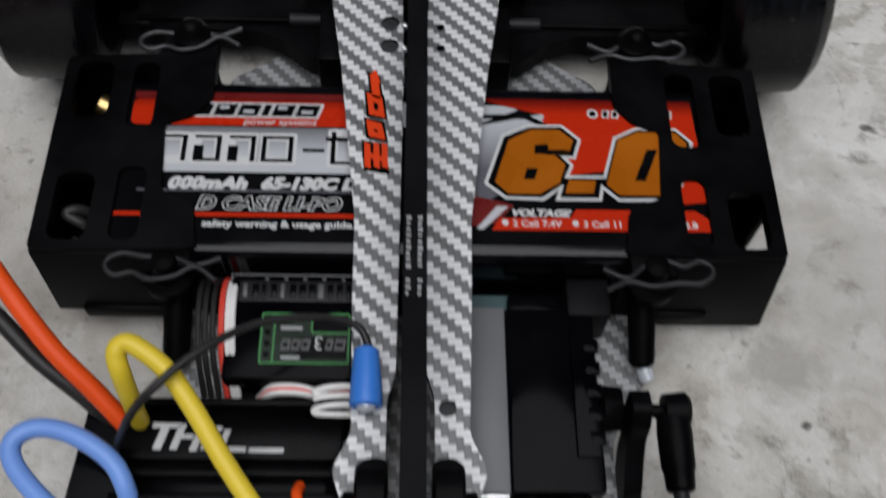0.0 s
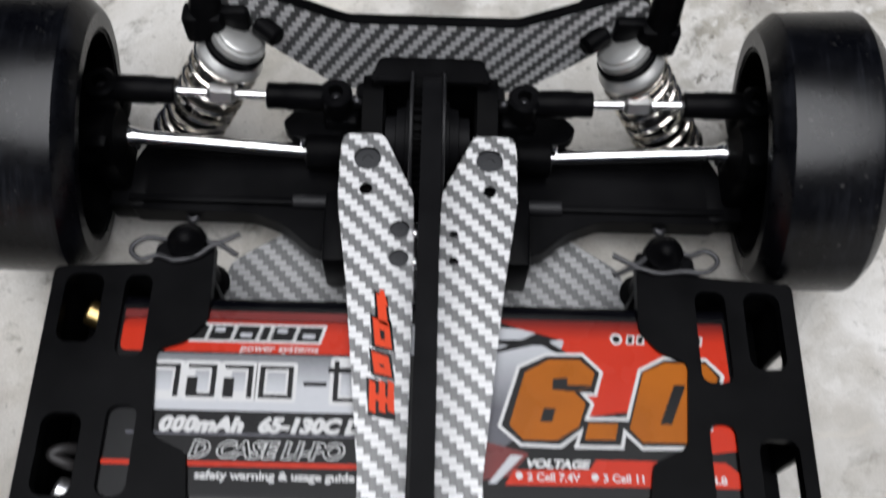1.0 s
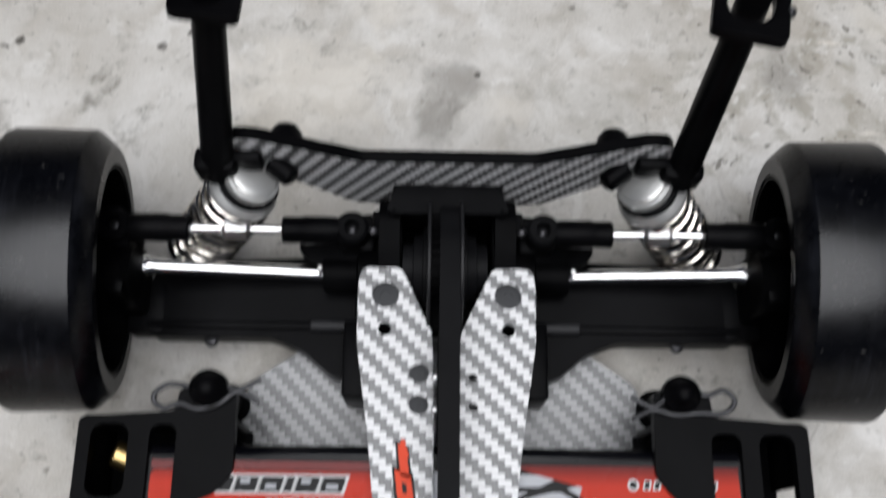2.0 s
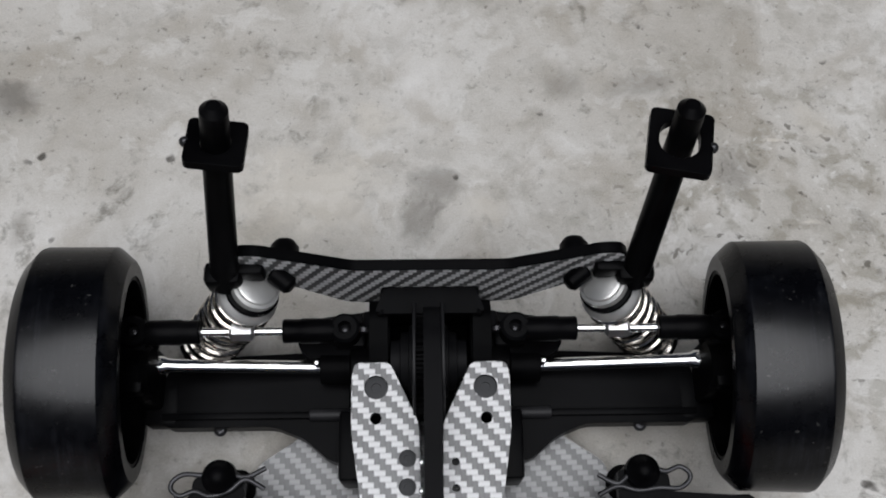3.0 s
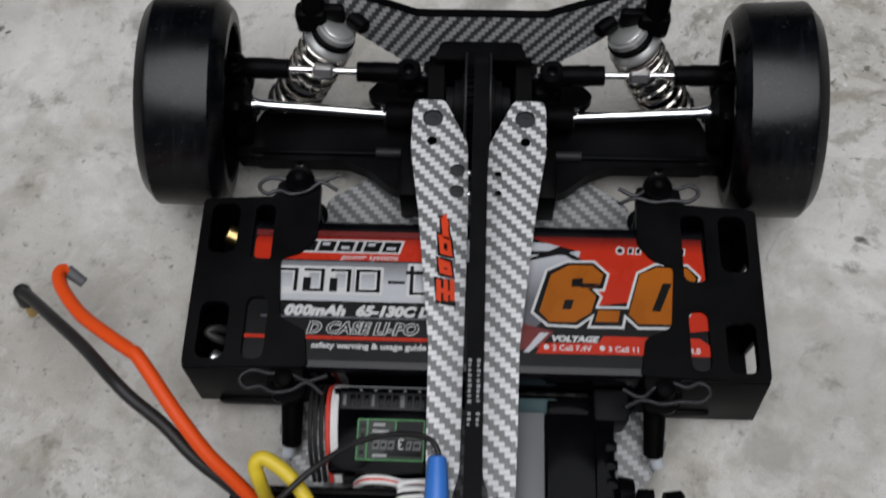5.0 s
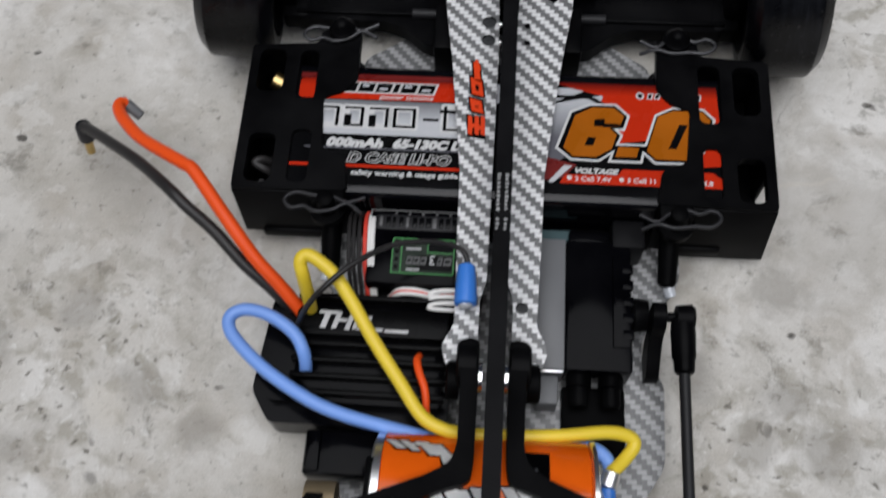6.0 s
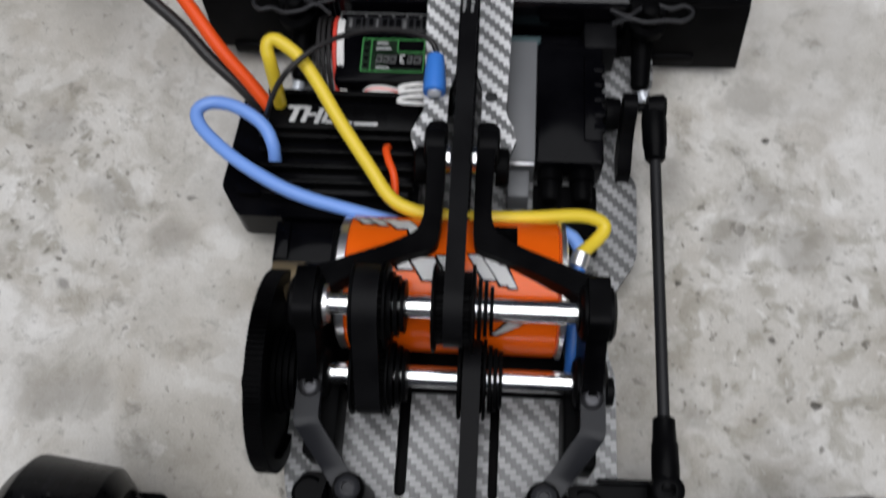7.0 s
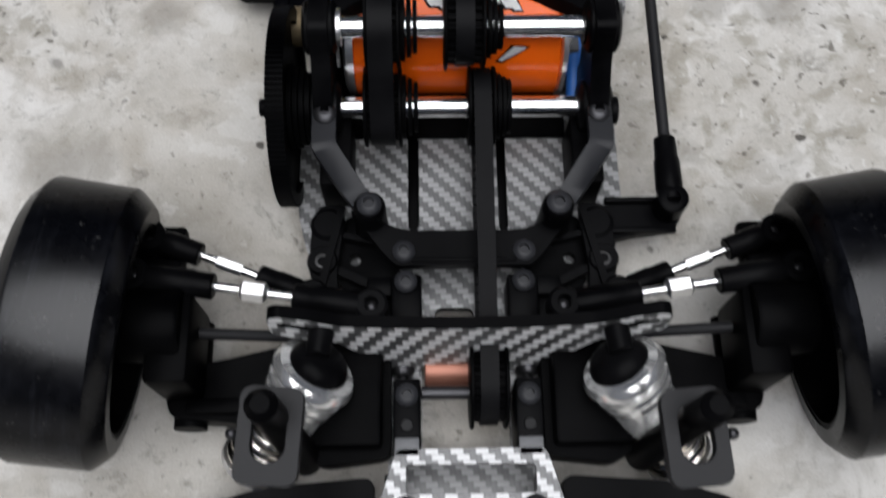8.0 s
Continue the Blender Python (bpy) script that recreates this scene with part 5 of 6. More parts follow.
# ---- front end
for sx in SIDES:
    X = lambda x: sx * x  # noqa: E731
    # flat grey brace from the bracket down to the bridge
    bm = fresh()
    line = [(31.2, -184), (37.2, -184), (37.2, -190), (37.2, -197.4), (31.4, -205.2), (27.2, -211), (24.6, -214.8), (20.4, -215), (19.4, -210.6), (23.2, -207.2), (31.2, -196), (31.2, -190)]
    plate(bm, rounded(mirrored(line, sx), 1.6), [], 29.6, 32.2, bev=0.4)
    for v in bm.verts:
        v.co.z -= 5.0 * min(1, max(0, (-197 - v.co.y) / 9.5))
    brace2 = part("front_brace", bm, M_BRACE, car, "charcoal grey cranked front brace")
    part("brace_screw", screw(fresh(), X(34), -188, 32.2, 2.9, 1.5), M_STEELDARK, brace2)
    bm = fresh()
    lathe(bm, (X(23), -211.4, 8), (X(23), -211.4, 33), [(0, 4.6), (12, 4.0), (18, 4.0), (20.4, 3.8), (21.2, 3.2)], 22)
    part("brace_post", bm, M_NYLON, brace2)
    part("brace_screw", screw(fresh(), X(23), -211.4, 29.2, 3.0, 1.6), M_GREYNYLON, brace2)
    bm = fresh()
    box(bm, X(28), X(36), -203, -184, 8.02, 23, 0.8)
    part("side_rail", bm, M_DEEP, brace2)
    # bell crank
    bm = fresh()
    arm = [(30, -206), (36.6, -206), (38.4, -214), (38.6, -223), (36.4, -234), (30.6, -234), (31.6, -224), (30.4, -214)]
    plate(bm, rounded(mirrored(arm, sx), 2), [], 13.4, 16.6, bev=0.6)
    lathe(bm, (X(34.2), -211.4, 8), (X(34.2), -211.4, 24), [(0, 4.4), (8.6, 4.4), (9.4, 3.4)], 20)
    lathe(bm, (X(35.3), -221.2, 10), (X(35.3), -221.2, 24), [(0, 3.9), (6.6, 3.9), (7.4, 3.4), (7.4, 2.0), (6.0, 1.8), (6.0, 0)], 20)
    if sx > 0:
        plate(bm, rounded([(33, -206), (50, -203.6), (56, -202.6), (58, -207), (55, -212.5), (44, -213.8), (33, -216.6)], 2), [], 10.4, 13.4, bev=0.6)
        box(bm, 37, 54, -205.2, -203.9, 12.8, 15.6, 0.4)
        box(bm, 37, 55, -213.6, -212.2, 12.8, 15.2, 0.4)
    crank = part("steering_crank", bm, M_NYLON, car, "black nylon steering crank")
    part("crank_screw", lathe(fresh(), (X(35.3), -221.2, 15.9), (X(35.3), -221.2, 20), [(0, 2.3), (0.7, 2.3), (0.9, 2.0), (0.9, 1.3), (0.3, 1.2), (0.3, 0)], 18), M_SCREWGREY, crank)
    bm = fresh()
    plate(bm, rounded(mirrored([(26, -206), (31, -209), (31.6, -224), (29, -231.5), (18, -228.6), (15, -217.6), (19, -214)], sx), 1.5), [circle(X(27.4), -219.4, 1.5)], 9.6, 12.4, bev=0.4)
    part("crank_plate", bm, M_DEEP, crank)
    bm = fresh()
    plate(bm, rounded(mirrored([(29.6, -207), (31.4, -206.4), (36.8, -231), (35.2, -232.4)], sx), 0.5), [], 15.4, 17.8, bev=0.3)
    plate(bm, rounded(mirrored([(22.0, -226.4), (23.4, -228.2), (34.8, -222.6), (34.0, -220.8)], sx), 0.5), [], 12.2, 15.0, bev=0.3)
    plate(bm, rounded(mirrored([(19.4, -217.0), (20.4, -215.4), (33.8, -212.0), (33.4, -213.8)], sx), 0.5), [], 12.2, 15.4, bev=0.3)
    part("crank_rib", bm, M_NYLON, crank)
    # links
    turnbuckle((X(76), -231, 35), (X(22), -238.2, 32), (18.5, 18), 3.2, "front_camber_link", 2.5)
    turnbuckle((X(75), -218.5, 27), (X(36.5), -232.5, 23), (12.5, 14), 3.0, "steering_tie_rod", 1.6)
    # lower arm
    bm = fresh()
    plate(bm, rounded(mirrored([(18, -236), (30, -240), (66, -248), (72, -252), (70, -260), (50, -262), (34, -272), (18, -270)], sx), 2.5), [], 10, 17, bev=0.9)
    box(bm, X(20), X(38), -268, -240, 15, 22, 1.2)
    box(bm, X(40), X(66), -259.5, -256, 17, 19.5, 0.6)
    part("front_arm", bm, M_DEEP, car, "black nylon front lower arm")
    # steering knuckle
    bm = fresh()
    box(bm, X(62), X(72), -256, -235, 16, 36, 1.6)
    knuckle = part("steering_knuckle", bm, M_DEEP, car, "black nylon steering knuckle")
    part("bearing_housing", lathe(fresh(), (X(64), -242, AXLE), (X(78), -242, AXLE), [(0, 8.4), (1, 9), (14, 8)], 24), M_DEEP, knuckle)
    part("camber_arm", box(fresh(), X(66), X(78), -236, -226, 28, 32.5, 1.4), M_DEEP, knuckle)
    part("steering_arm", box(fresh(), X(68), X(78), -232, -214, 19, 23.5, 1.2), M_DEEP, knuckle)
    part("hinge_barrel", lathe(fresh(), (X(66), -262, 12), (X(66), -236, 12), [(0, 4), (26, 4)], 18), M_DEEP, knuckle)
    part("front_drive_shaft", rod(fresh(), (X(29), -240.5, 13.6), (X(64), -242.4, 27), 1.4), M_REST, car, "dark steel drive shaft")
    part("diff_cup", lathe(fresh(), (X(12), -240.5, 13.4), (X(30), -240.5, 13.4), [(0, 5.5), (8, 5.5), (8.4, 4.6), (18, 4.6), (18, 3.4), (12, 3.4)], 22), M_DEEP, car)
    # shock absorber
    top, low = Vector((X(34.0), -252.4, 32)), Vector((X(51.0), -270.0, 10))
    at = lambda s: top + (low - top) * s  # noqa: E731
    shock = part("front_shock_absorber", rod(fresh(), at(0.0), at(0.6), 5.4), M_ALU, car, "silver oil shock absorber with ribbed body and coil spring")
    bm = fresh()
    lathe(bm, at(-0.03), at(1), [(0, 6.4), (0.4, 7.2), (0.8, 9.0), (2.2, 9.9), (3.0, 9.9), (3.6, 9.4), (4.0, 8.0), (5.4, 7.8), (5.8, 9.0), (6.8, 9.1), (7.2, 8.7), (7.5, 7.7), (8.2, 7.7), (8.5, 8.5), (9.6, 8.5), (9.9, 6.8)], 48)
    part("shock_collar", bm, M_BRIGHT, shock, "bright aluminium shock collar")
    thread = [(k * 1.15 + d, r) for k in range(7) for d, r in ((0, 6.4), (0.3, 7.6), (0.65, 7.6), (0.9, 6.4))] + [(8.2, 6.2)]
    part("threaded_body", lathe(fresh(), at(0.27), at(1), thread, 32), M_BRIGHT, shock)
    part("shock_top", lathe(fresh(), at(0.06), at(-0.5), [(0, 7.0), (2.4, 7.1), (3.6, 6.9), (5.2, 6.0), (6.4, 4.4), (7.0, 2.2), (7.1, 0)], 30), M_NYLON, shock, "round black shock top")
    part("spring", coil(fresh(), at(0.5), at(0.97), 7.2, 0.8, 6.0), M_SPRING, shock, "nickel coil spring")
    part("spring_cup", lathe(fresh(), at(0.95), at(1.2), [(0, 8.4), (1.4, 8.4), (1.6, 3), (4, 2.6)], 22), M_ALU, shock)
    # body post with its slotted rest
    px = 39.5 if sx < 0 else 43
    post = part("front_body_post", rod(fresh(), (X(px - 1), -269, 8), (X(px), -268.0 if sx < 0 else -269.4, 71), 4.0, 3.2, 24, 1.4), M_NYLON, car, "black nylon front body post")
    m = Matrix.Translation((X(px + (0.3 if sx < 0 else -1.0)), -271.4 + (0 if sx < 0 else -1.4), 57)) @ Matrix.Rotation(radians(4 * sx), 4, "Z") @ Matrix.Rotation(radians(6), 4, "X")
    rest = part("body_rest", plate(fresh(), slot(-6.2, 6.2, -9.4, 9.4, 2.6), [slot(-3.3, 3.3, -5.0, 6.2, 3.0)], -1.4, 1.2, m, 0.3), M_REST, post, "slotted dark grey body rest plate")
    part("rest_screw", ball(fresh(), m @ Vector((sx * 7.2, 0, 0)), 1.3, 12), M_STEELDARK, rest)
    # bulkhead post
    bm = fresh()
    box(bm, X(11), X(17.4), -270, -252.4, 8, 22, 0.8)
    box(bm, X(10.5), X(18), -240, -226, 8, 20, 0.8)
    box(bm, X(17), X(33), -241, -228, 8, 15, 1.0)
    box(bm, X(17), X(24), -231, -226, 8, 18, 0.8)
    bulk = part("front_bulkhead", bm, M_NYLON, car, "black nylon front bulkhead half")
    part("bulkhead_screw", screw(fresh(), X(14.2), -256.5, 22, 2.7, 1.6), M_GREYNYLON, bulk)
    part("bulkhead_screw", screw(fresh(), X(14.4), -228.3, 20.5, 2.8, 1.6), M_GREYNYLON, bulk)
    part("bulkhead_plate", box(fresh(), X(11.4), X(17), -270.6, -266.4, 20.4, 22.4, 0.3), M_GREY, bulk)
    part("bulkhead_hole", rod(fresh(), (X(14.2), -263.5, 21), (X(14.2), -263.5, 22.25), 1.6), M_BLACKINK, bulk)
    # bumper arm
    bm = fresh()
    plate(bm, rounded(mirrored([(22, -274), (48, -276), (62, -280), (70, -290), (66, -300), (22, -300)], sx), 3), [], 8, 14, bev=1)
    part("bumper_arm", bm, M_NYLON, car, "black nylon bumper arm")

# steering bridge
bm = fresh()
inner = [(27.2 * math.sin(radians(k)), -201.4 - 15.2 * math.cos(radians(k)) ** 0.7) for k in range(30, 71, 8)]
edge = [(0, -216.6)] + inner + [(28.4, -209.6), (19.6, -221.4), (16.6, -224.4), (0, -223.8)]
plate(bm, rounded(edge[1:-1] + [(-x, y) for x, y in reversed(edge[1:-1])], 1.2), [], 18.6, 21.6, bev=0.6)
box(bm, -13, 13, -223.6, -222.6, 21, 22.4, 0.3)
bridge = part("steering_bridge", bm, M_NYLON, car, "black nylon U-shaped steering bridge")
for sx in SIDES:
    part("bridge_screw", screw(fresh(), sx * 14.8, -220.8, 21.6, 2.8, 1.6), M_GREYNYLON, bridge)
# front pulley, belt and gear case
pulley(0.6, 9.6, -252, 15.6, 9.8, car, 32, "front_pulley")
belt(2.9, 7.2, lo_y, lo_z, 8.9, -252, 15.6, 9.6, "front_belt", "black toothed rubber front drive belt")
part("diff_tube", rod(fresh(), (-10, -247.6, 9.2), (1, -247.6, 9.2), 4.2), M_COPPER, car, "rose copper coloured differential sleeve")
part("cross_bar", rod(fresh(), (-11, -254.6, 15), (1, -254.6, 15), 1.6), M_STEELDARK, car)
# front tower plate
half = [(0, -1.2), (16.6, -0.4), (28, 1.0), (35.4, 4.8), (41.8, 7.2), (44.0, 5.6), (43.8, -2.6), (37.7, -6.6), (30, -8.8), (24.4, -17.6), (19.8, -24.2), (19.4, -31.4), (12, -32.6), (10.7, -25.8), (0, -24)]
tower = half + [(-x, z) for x, z in reversed(half[1:-1])]
lean = Matrix.Rotation(radians(22), 2)
cuts = [[(s * (38.2 + (lean @ Vector(p)).x), 1.4 + (lean @ Vector(p)).y) for p in slot(-3.8, 3.8, -1.1, 1.1)] for s in SIDES]
TOWER = Matrix.Translation((0, -242, 38)) @ Matrix.Rotation(radians(-5), 4, "X")
front_tower = part("front_tower", plate(fresh(), rounded(tower, 1.6), cuts, 0, 3.0, TOWER @ UPRIGHT, 0, 1), [M_WEAVE_FRONT, M_EDGE], car, "silver twill front shock tower plate")
for sx in SIDES:
    part("tower_screw", lathe(fresh(), TOWER @ Vector((sx * 15.4, -2.9, -28.4)), TOWER @ Vector((sx * 15.4, -5.4, -28.4)), [(0, 2.9), (1, 2.9), (2, 2.3), (2.2, 1.5), (1.0, 1.3), (1.0, 0)], 20), M_STEELDARK, front_tower)
    part("shock_bolt", rod(fresh(), TOWER @ Vector((sx * 32.6, -2.6, -1.0)), TOWER @ Vector((sx * 33.4, -8.6, -1.6)), 2.8), M_NYLON, front_tower)
# bumper plates
bm = fresh()
outer = rounded([(-16.5, -269), (17.5, -269), (22, -284), (22, -292), (-21.5, -292), (-21.5, -284)], 1.5)
plate(bm, outer, [slot(-14.5, 15, -279, -272.5, 1)], 20, 22.4, side=1)
bumper = part("bumper_plate", bm, [M_WEAVE, M_EDGE], car, "silver twill bumper plate with a slot")
part("bumper_mark", box(fresh(), -9, 10, -286, -281.6, 22.4, 22.9, 0.1), M_MARK, bumper, "red-orange decal")
for sx in SIDES:
    part("bumper_screw", screw(fresh(), sx * 14.5, -282.5, 22.4, 3.2, 1.4), M_STEELDARK, bumper)
    part("bumper_stay", box(fresh(), sx * 15.8, sx * 19.4, -290, -274, 8, 20, 0.6), M_NYLON, bumper)

# ================= battery pack, lying in its holder =================
pack = new("battery_pack")
pack.location = (0, -0.0485, 0.008)
tagged(pack, "black hard-case battery pack with red and silver label", "battery")


def in_pack(ob):
    ob.matrix_parent_inverse = Matrix.Translation((0, 0.0485, -0.008))
    return ob


bm = fresh()
box(bm, -69, 69, -71.5, -25.5, 8.1, 29.4, 2.2, seg=4)
in_pack(part("case", bm, M_PACK, pack))
bm = fresh()
box(bm, -69.5, -66, -70.5, -26.5, 10, 29.5, 1.0)
in_pack(part("end_cap", bm, M_CASE, pack))
for y, mat in ((-26.8, M_BRASS), (-66, M_ALU)):
    ob = part("socket", lathe(fresh(), (-70, y - 2, 20), (-75.5, y, 21.5), [(0, 2.9), (5, 2.9), (5.6, 2.4), (5.6, 1.7), (1, 1.7)], 22), mat, pack, "round metal bullet socket")
    in_pack(ob)
in_pack(part("balance_lead", cable(fresh(), [(-69, -58, 20), (-73, -58.5, 25), (-75.5, -60, 25.5), (-72, -61.5, 24), (-69, -61, 19)], 1.2), M_BKWIRE, pack))
Z = 29.42


def tint(outline, mat, z=0.0, name="label_patch", holes=(), label=""):
    return in_pack(sheet(name, outline, Z + z, mat, pack, label, holes))


def rect(x0, x1, y0, y1):
    return [(x0, y0), (x1, y0), (x1, y1), (x0, y1)]


def para(x0, x1, y0, y1, lean=0.25):
    return [(x0, y0), (x1, y0), (x1 + (y1 - y0) * lean, y1), (x0 + (y1 - y0) * lean, y1)]


tint(rect(-66.5, 66.5, -68.4, -28.2), M_BLACKINK, 0.0)
tint(rect(-64, -12, -31, -29.2), M_DARKRED, 0.1)
tint(rounded(rect(-64, -12, -38.4, -31.2), 1.5), M_RED, 0.12, label="red label band")
tint(rounded(rect(-60, -8, -51, -38.8), 2.5), M_PALEINK, 0.12, label="pale silver label panel")
tint(rounded([(-14, -38), (12, -38), (26, -31.6), (-10, -31)], 3), M_SILVERINK, 0.1)
tint([(12, -58), (12, -38), (30, -33.5), (30, -46), (16, -58)], M_SILVERINK, 0.14)
tint([(14, -29.4), (64.4, -29.4), (65, -46), (24, -52), (30, -34), (20, -31.4)], M_RED, 0.18, label="red label area")
tint([(12.5, -64), (12.5, -56), (22, -58.4), (18, -63)], M_DARKRED, 0.2)
tint([(56, -58), (56, -46), (65, -46), (65, -57)], M_RED, 0.2)
tint(rounded([(12, -34.2), (26, -34), (30.5, -36.6), (28.6, -37), (25.4, -35.2), (12, -35.2)], 0.3), M_BLACKINK, 0.24)
# maker's word: slanted white-edged black blocks
x = -55.6
for k, w in enumerate((3.6, 4.6, 4.6, 4.6, 1.6, 4.6, 4.8)):
    tint(para(x - 0.5, x + w + 0.5, -36.2, -32.0, 0.3), M_WHITE, 0.2, "mark_border")
    tint(para(x, x + w, -35.7, -32.5, 0.3), M_BLACKINK, 0.26, "mark_block")
    if w > 3:
        low = (-35.0, -34.2, -33.9)[k % 3]
        tint(para(x + 1.3, x + w - (0.9, 1.6, 1.2)[k % 3], low, low + 0.9, 0.3), M_SILVERINK, 0.32, "mark_block")
    x += w + 0.8
in_pack(lettering("power systems", -38.8, -38.1, Z + 0.3, 2.3, M_WHITE, pack, shear=0.25, wide=1.18, bold=0.02))
# product word: plain framed blocks


def glyph(x0, x1, y0, y1, t, gaps, blob=False):
    """A square block of strokes on a white ground, with parts of its frame left out."""
    bars = {"l": rect(x0, x0 + t, y0, y1), "r": rect(x1 - t, x1, y0, y1), "t": rect(x0 + 0.02, x1 - 0.02, y1 - t * 0.75, y1 - 0.02), "b": rect(x0 + 0.02, x1 - 0.02, y0 + 0.02, y0 + t * 0.75)}
    tint(rounded(grown(rect(x0, x1, y0, y1), 0.8), 0.8), M_WHITE, 0.15, "mark_border", [rect(x0 + t + 0.5, x1 - t - 0.5, y0 + t + 0.3, y1 - t - 0.3)])
    for key, shape in bars.items():
        if key not in gaps:
            tint(shape, M_BLACKINK, 0.22 + (0.01 if key in "tb" else 0), "mark_block")
    if blob:
        tint(rect(x0, x0 + t * 2.1, y0, (y0 * 0.4 + y1 * 0.6)), M_BLACKINK, 0.25, "mark_block")


def grown(points, g):
    """The outline moved outwards by g."""
    out = []
    for k, p in enumerate(points):
        p, a, b = Vector(p), Vector(points[k - 1]), Vector(points[(k + 1) % len(points)])
        n1, n2 = Vector(((p - a).y, -(p - a).x)).normalized(), Vector(((b - p).y, -(b - p).x)).normalized()
        n = (n1 + n2).normalized()
        out.append(tuple(p + n * (g / max(0.4, n.dot(n1)))))
    return out


for x0, x1, gaps, blob in ((-57, -50.6, "b", False), (-49, -43, "l", True), (-41.4, -35.4, "lb", True), (-34, -27, "", False)):
    glyph(x0, x1, -48.2, -41.2, 1.05, gaps, blob)
tint(rect(-24.8, -20.0, -45.4, -44.5), M_BLACKINK, 0.22, "mark_block")
glyph(-18.6, -12, -48.6, -39.8, 1.05, "rt")
tint(rect(-19.8, -14, -42.4, -41.3), M_BLACKINK, 0.235, "mark_block")
tint(rect(-60, -10, -55.6, -51.2), M_BLACKINK, 0.16)
tint(rect(-60, -10, -56.1, -55.6), M_SILVERINK, 0.2)
in_pack(lettering("000mAh", -53.6, -55.3, Z + 0.26, 4.0, M_WHITE, pack, shear=0.25, wide=1.24, bold=0.26))
in_pack(lettering("65-130C D", -33.4, -55.2, Z + 0.26, 4.0, M_WHITE, pack, shear=0.25, wide=1.16, bold=0.26))
in_pack(lettering("D CASE LI-PO", -46.8, -60.5, Z + 0.26, 4.5, M_WHITE, pack, shear=0.25, wide=1.14, bold=0.3, name="lettering_border"))
in_pack(lettering("D CASE LI-PO", -46.8, -60.5, Z + 0.34, 4.5, M_BLACKINK, pack, shear=0.25, wide=1.14, bold=0.06))
tint(rect(-64, -10, -62.4, -61.4), M_RED, 0.2)
in_pack(lettering("safety warning & usage guide", -45, -64.9, Z + 0.26, 2.3, M_WHITE, pack, wide=1.2, bold=0.07))
in_pack(lettering("VOLTAGE", 21.2, -61.2, Z + 0.3, 2.3, M_WHITE, pack, shear=0.25, wide=1.25, bold=0.12))
tint([(34.2, -61.4), (35.6, -59.4), (62, -59.4), (64.6, -61.4), (64.6, -64.6), (17, -64.8), (18.8, -61.8)], M_RED, 0.22)
tint([(13.6, -64.6), (15.2, -64.6), (20.8, -58.8), (18.2, -58.8)], M_PALEINK, 0.24)
for x, word in ((19.9, "2 Cell 7.4V"), (35.2, "3 Cell 11")):
    tint(circle(x, -62.9, 0.75, 12), M_WHITE, 0.3, "bullet")
    in_pack(lettering(word, x + 1.6, -63.8, Z + 0.3, 2.2, M_WHITE, pack, wide=1.08, bold=0.05))
in_pack(lettering("14.8", 57.6, -63.8, Z + 0.3, 2.3, M_WHITE, pack, wide=1.1, bold=0.05))
tint(circle(41.2, -33.4, 1.3, 14), M_WHITE, 0.26, "mark_block")
tint(circle(41.2, -33.4, 0.8, 14), M_BLACKINK, 0.32, "mark_block")
for x in (43.2, 45.4, 55.8, 57.8):
    tint(para(x, x + 1.7, -34.5, -32.4, 0.2), M_WHITE, 0.26, "mark_block")
    tint(para(x + 0.35, x + 1.35, -34.2, -32.7, 0.2), M_BLACKINK, 0.32, "mark_block")

numbers = [(14.1, -53), (19.6, -39.8), (25.9, -36.9), (33.9, -36.7), (37.7, -40.8), (35.6, -46.1), (33.6, -46.1), (34.9, -47.7), (33.4, -50.6), (41.1, -50.5),
           (45.2, -40), (50.9, -37.1), (60.2, -37.2), (63.4, -41), (58.6, -52.8), (52.6, -57), (43.3, -57.2), (40.5, -54.2), (39.6, -57.1), (29.3, -57.2),
           (30.7, -54.3), (26.8, -57.2), (18.4, -57)][::-1]
six = [(16.6, -52.6), (21, -41.4), (26.4, -38.4), (33, -38.3), (35.8, -41.1), (34.6, -44), (31, -45.4), (33, -47.7), (31, -52.6), (26.1, -55.6), (19.1, -55.6)][::-1]
nought = [(41.4, -52.9), (46.1, -40.7), (51.1, -38.5), (59.8, -38.6), (61.8, -41.5), (57.2, -52.6), (52.8, -55.6), (43.7, -55.6)][::-1]
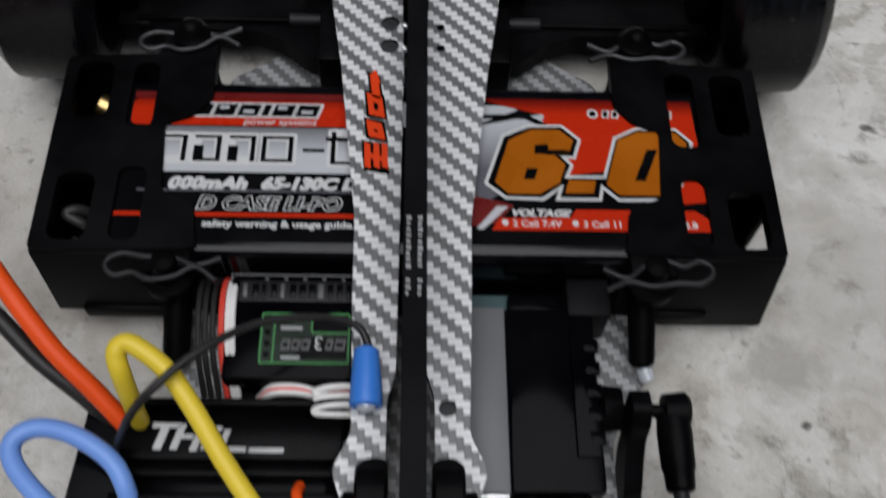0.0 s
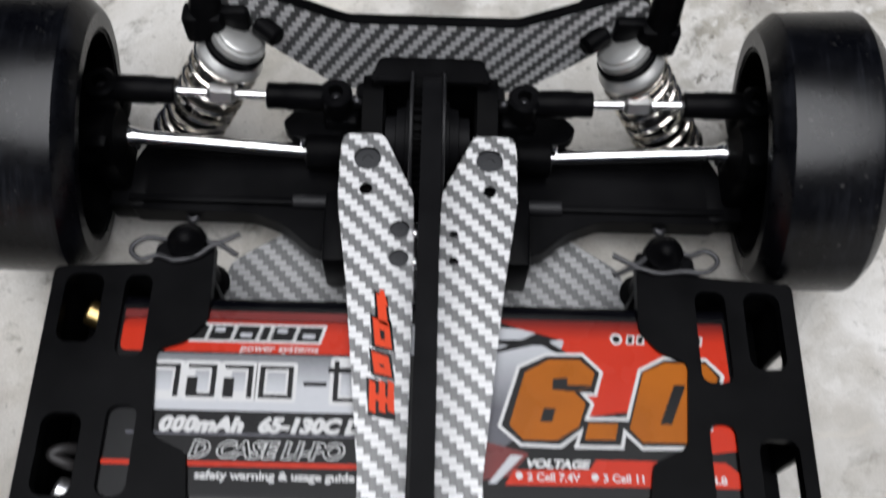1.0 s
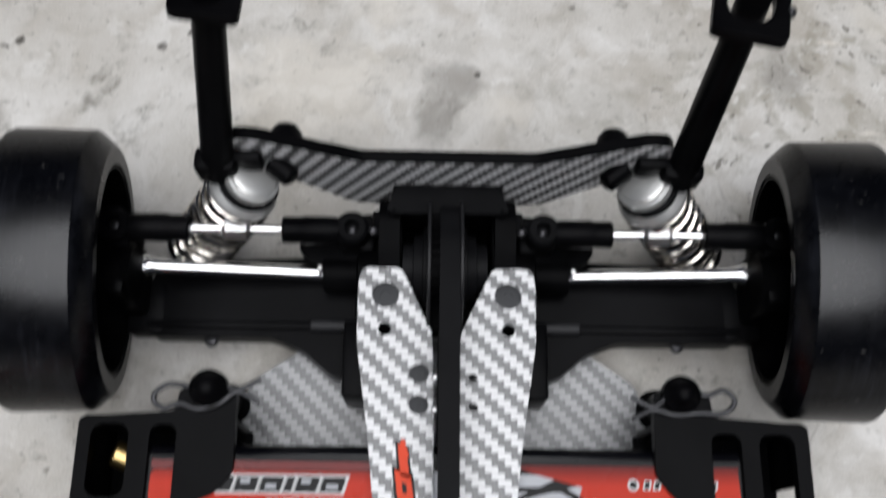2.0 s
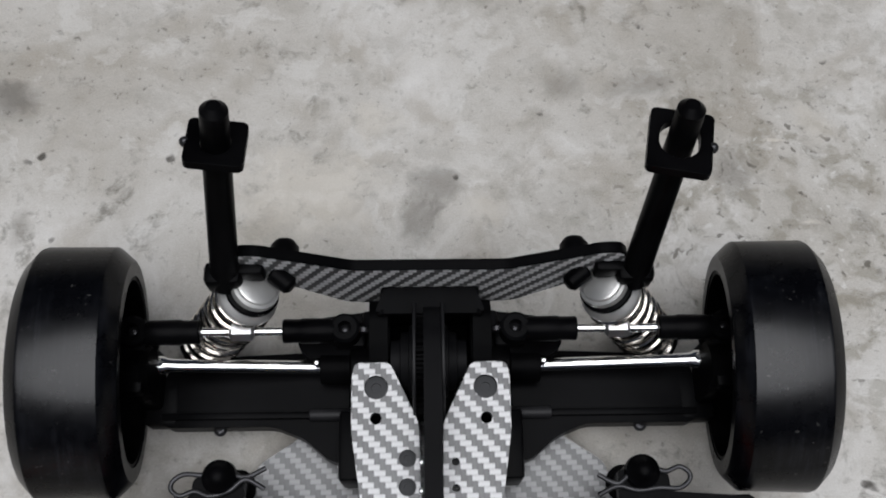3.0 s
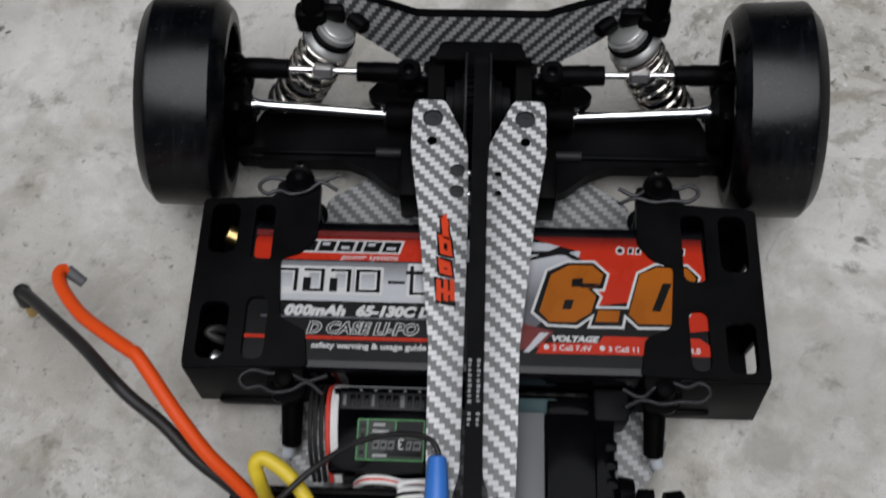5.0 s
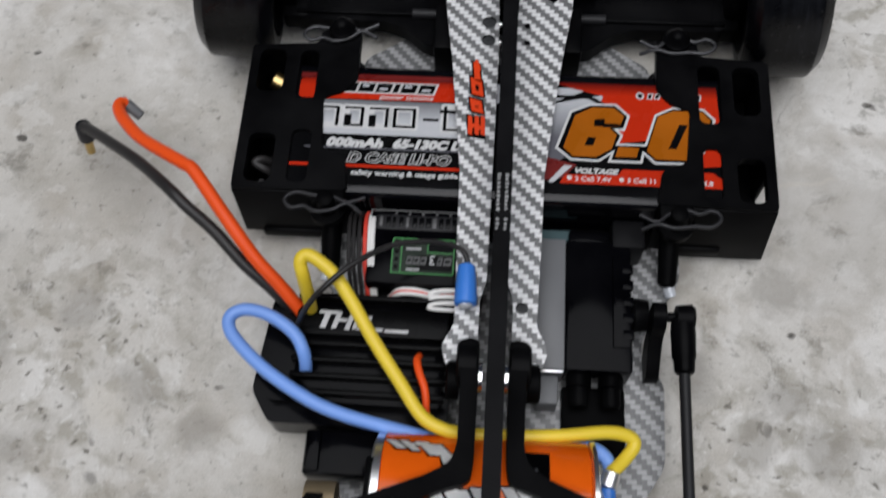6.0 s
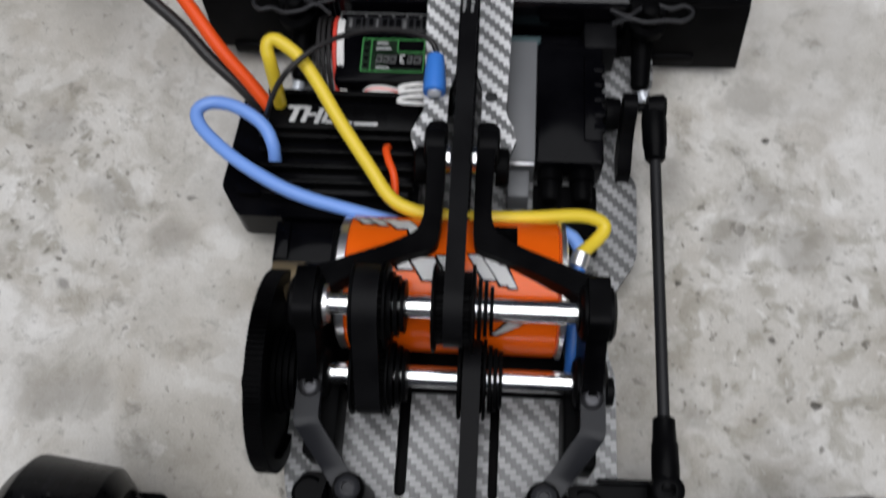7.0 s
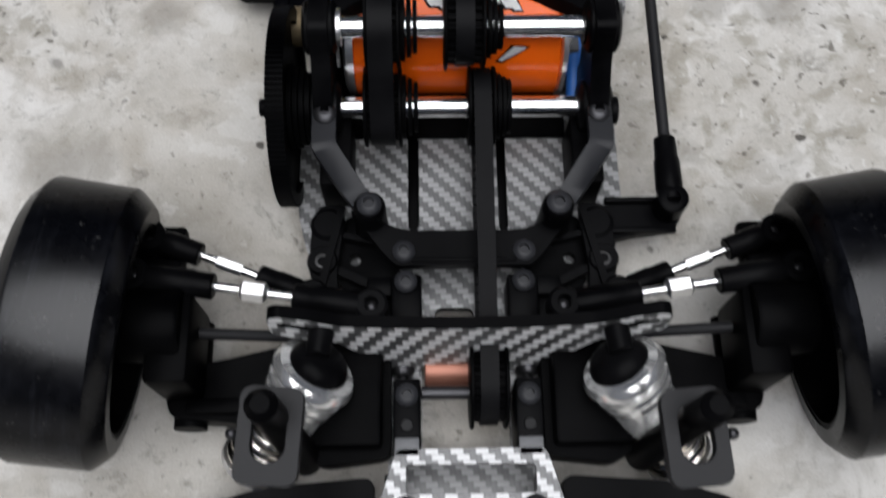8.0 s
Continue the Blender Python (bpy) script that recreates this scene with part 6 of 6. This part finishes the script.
def slid(points):
    """The outline, leaned towards its foot."""
    return [(x - 0.09 * (y + 37), y) for x, y in points]


numbers, six, nought = slid(numbers), slid(six), slid(nought)
tint(numbers, M_WHITE, 0.28, "numeral_border", label="white numeral edge")
tint(grown(numbers, -0.72), M_BLACKINK, 0.36, "numeral_border", label="black numeral edge")
tint(six, M_ORANGE, 0.44, "numeral", [slid([(23, -51.8), (25.5, -51.8), (26.7, -48.9), (24.2, -48.9)]), slid([(26.4, -45), (29.4, -45), (30, -42.2), (26.8, -42.6)])], "orange-brown numeral")
tint(slid([(29, -45.2), (31.4, -45.2), (34.8, -43.8), (29.4, -43.9)]), M_BLACKINK, 0.5, "numeral_border")
tint(nought, M_ORANGE, 0.44, "numeral", [slid([(47.9, -51.8), (50.3, -51.8), (54.7, -43.3), (52.2, -43.3)])], "orange-brown numeral")
tint(slid([(31.8, -55.3), (38.1, -55.2), (39.2, -51.9), (33.1, -51.9)]), M_ORANGE, 0.44, "numeral")

# ================= spring clips through the post heads =================
CLIP = [(11.6, 3.0, 0.6), (6.5, 1.2, 0.2), (1.6, 2.6, 0), (-4, 2.4, 0), (-8.6, 2.9, 0), (-11.4, 1.4, 0.1), (-11.8, -0.6, 0.1), (-9.6, -2.3, 0), (-6, -1.4, 0), (-2.2, -2.8, 0.2), (2.6, -1.8, 0.4), (6.6, 0.6, 0.6), (11.2, -2.0, 0.4)]
clip = tagged(part("body_clip", cable(fresh(), CLIP, 0.62, 10, 6), M_CLIP), "bent dark steel spring clip through a post head", "spring clip", "spring clips on the battery holder")
clip.matrix_basis = pose(-0.0526, -0.0154, 0.0312, 0, 0, 3)
copy_thing(clip, pose(0.0526, -0.0156, 0.0312, 0, 0, 184))
clip = tagged(part("body_clip", cable(fresh(), CLIP, 0.62, 10, 6), M_CLIPDARK), "darker bent steel clip through a front post head", "spring clip", "spring clips on the battery holder")
clip.matrix_basis = pose(-0.0514, -0.0755, 0.0305, 0, 0, -4)
copy_thing(clip, pose(0.0514, -0.0755, 0.0305, 0, 0, 186))
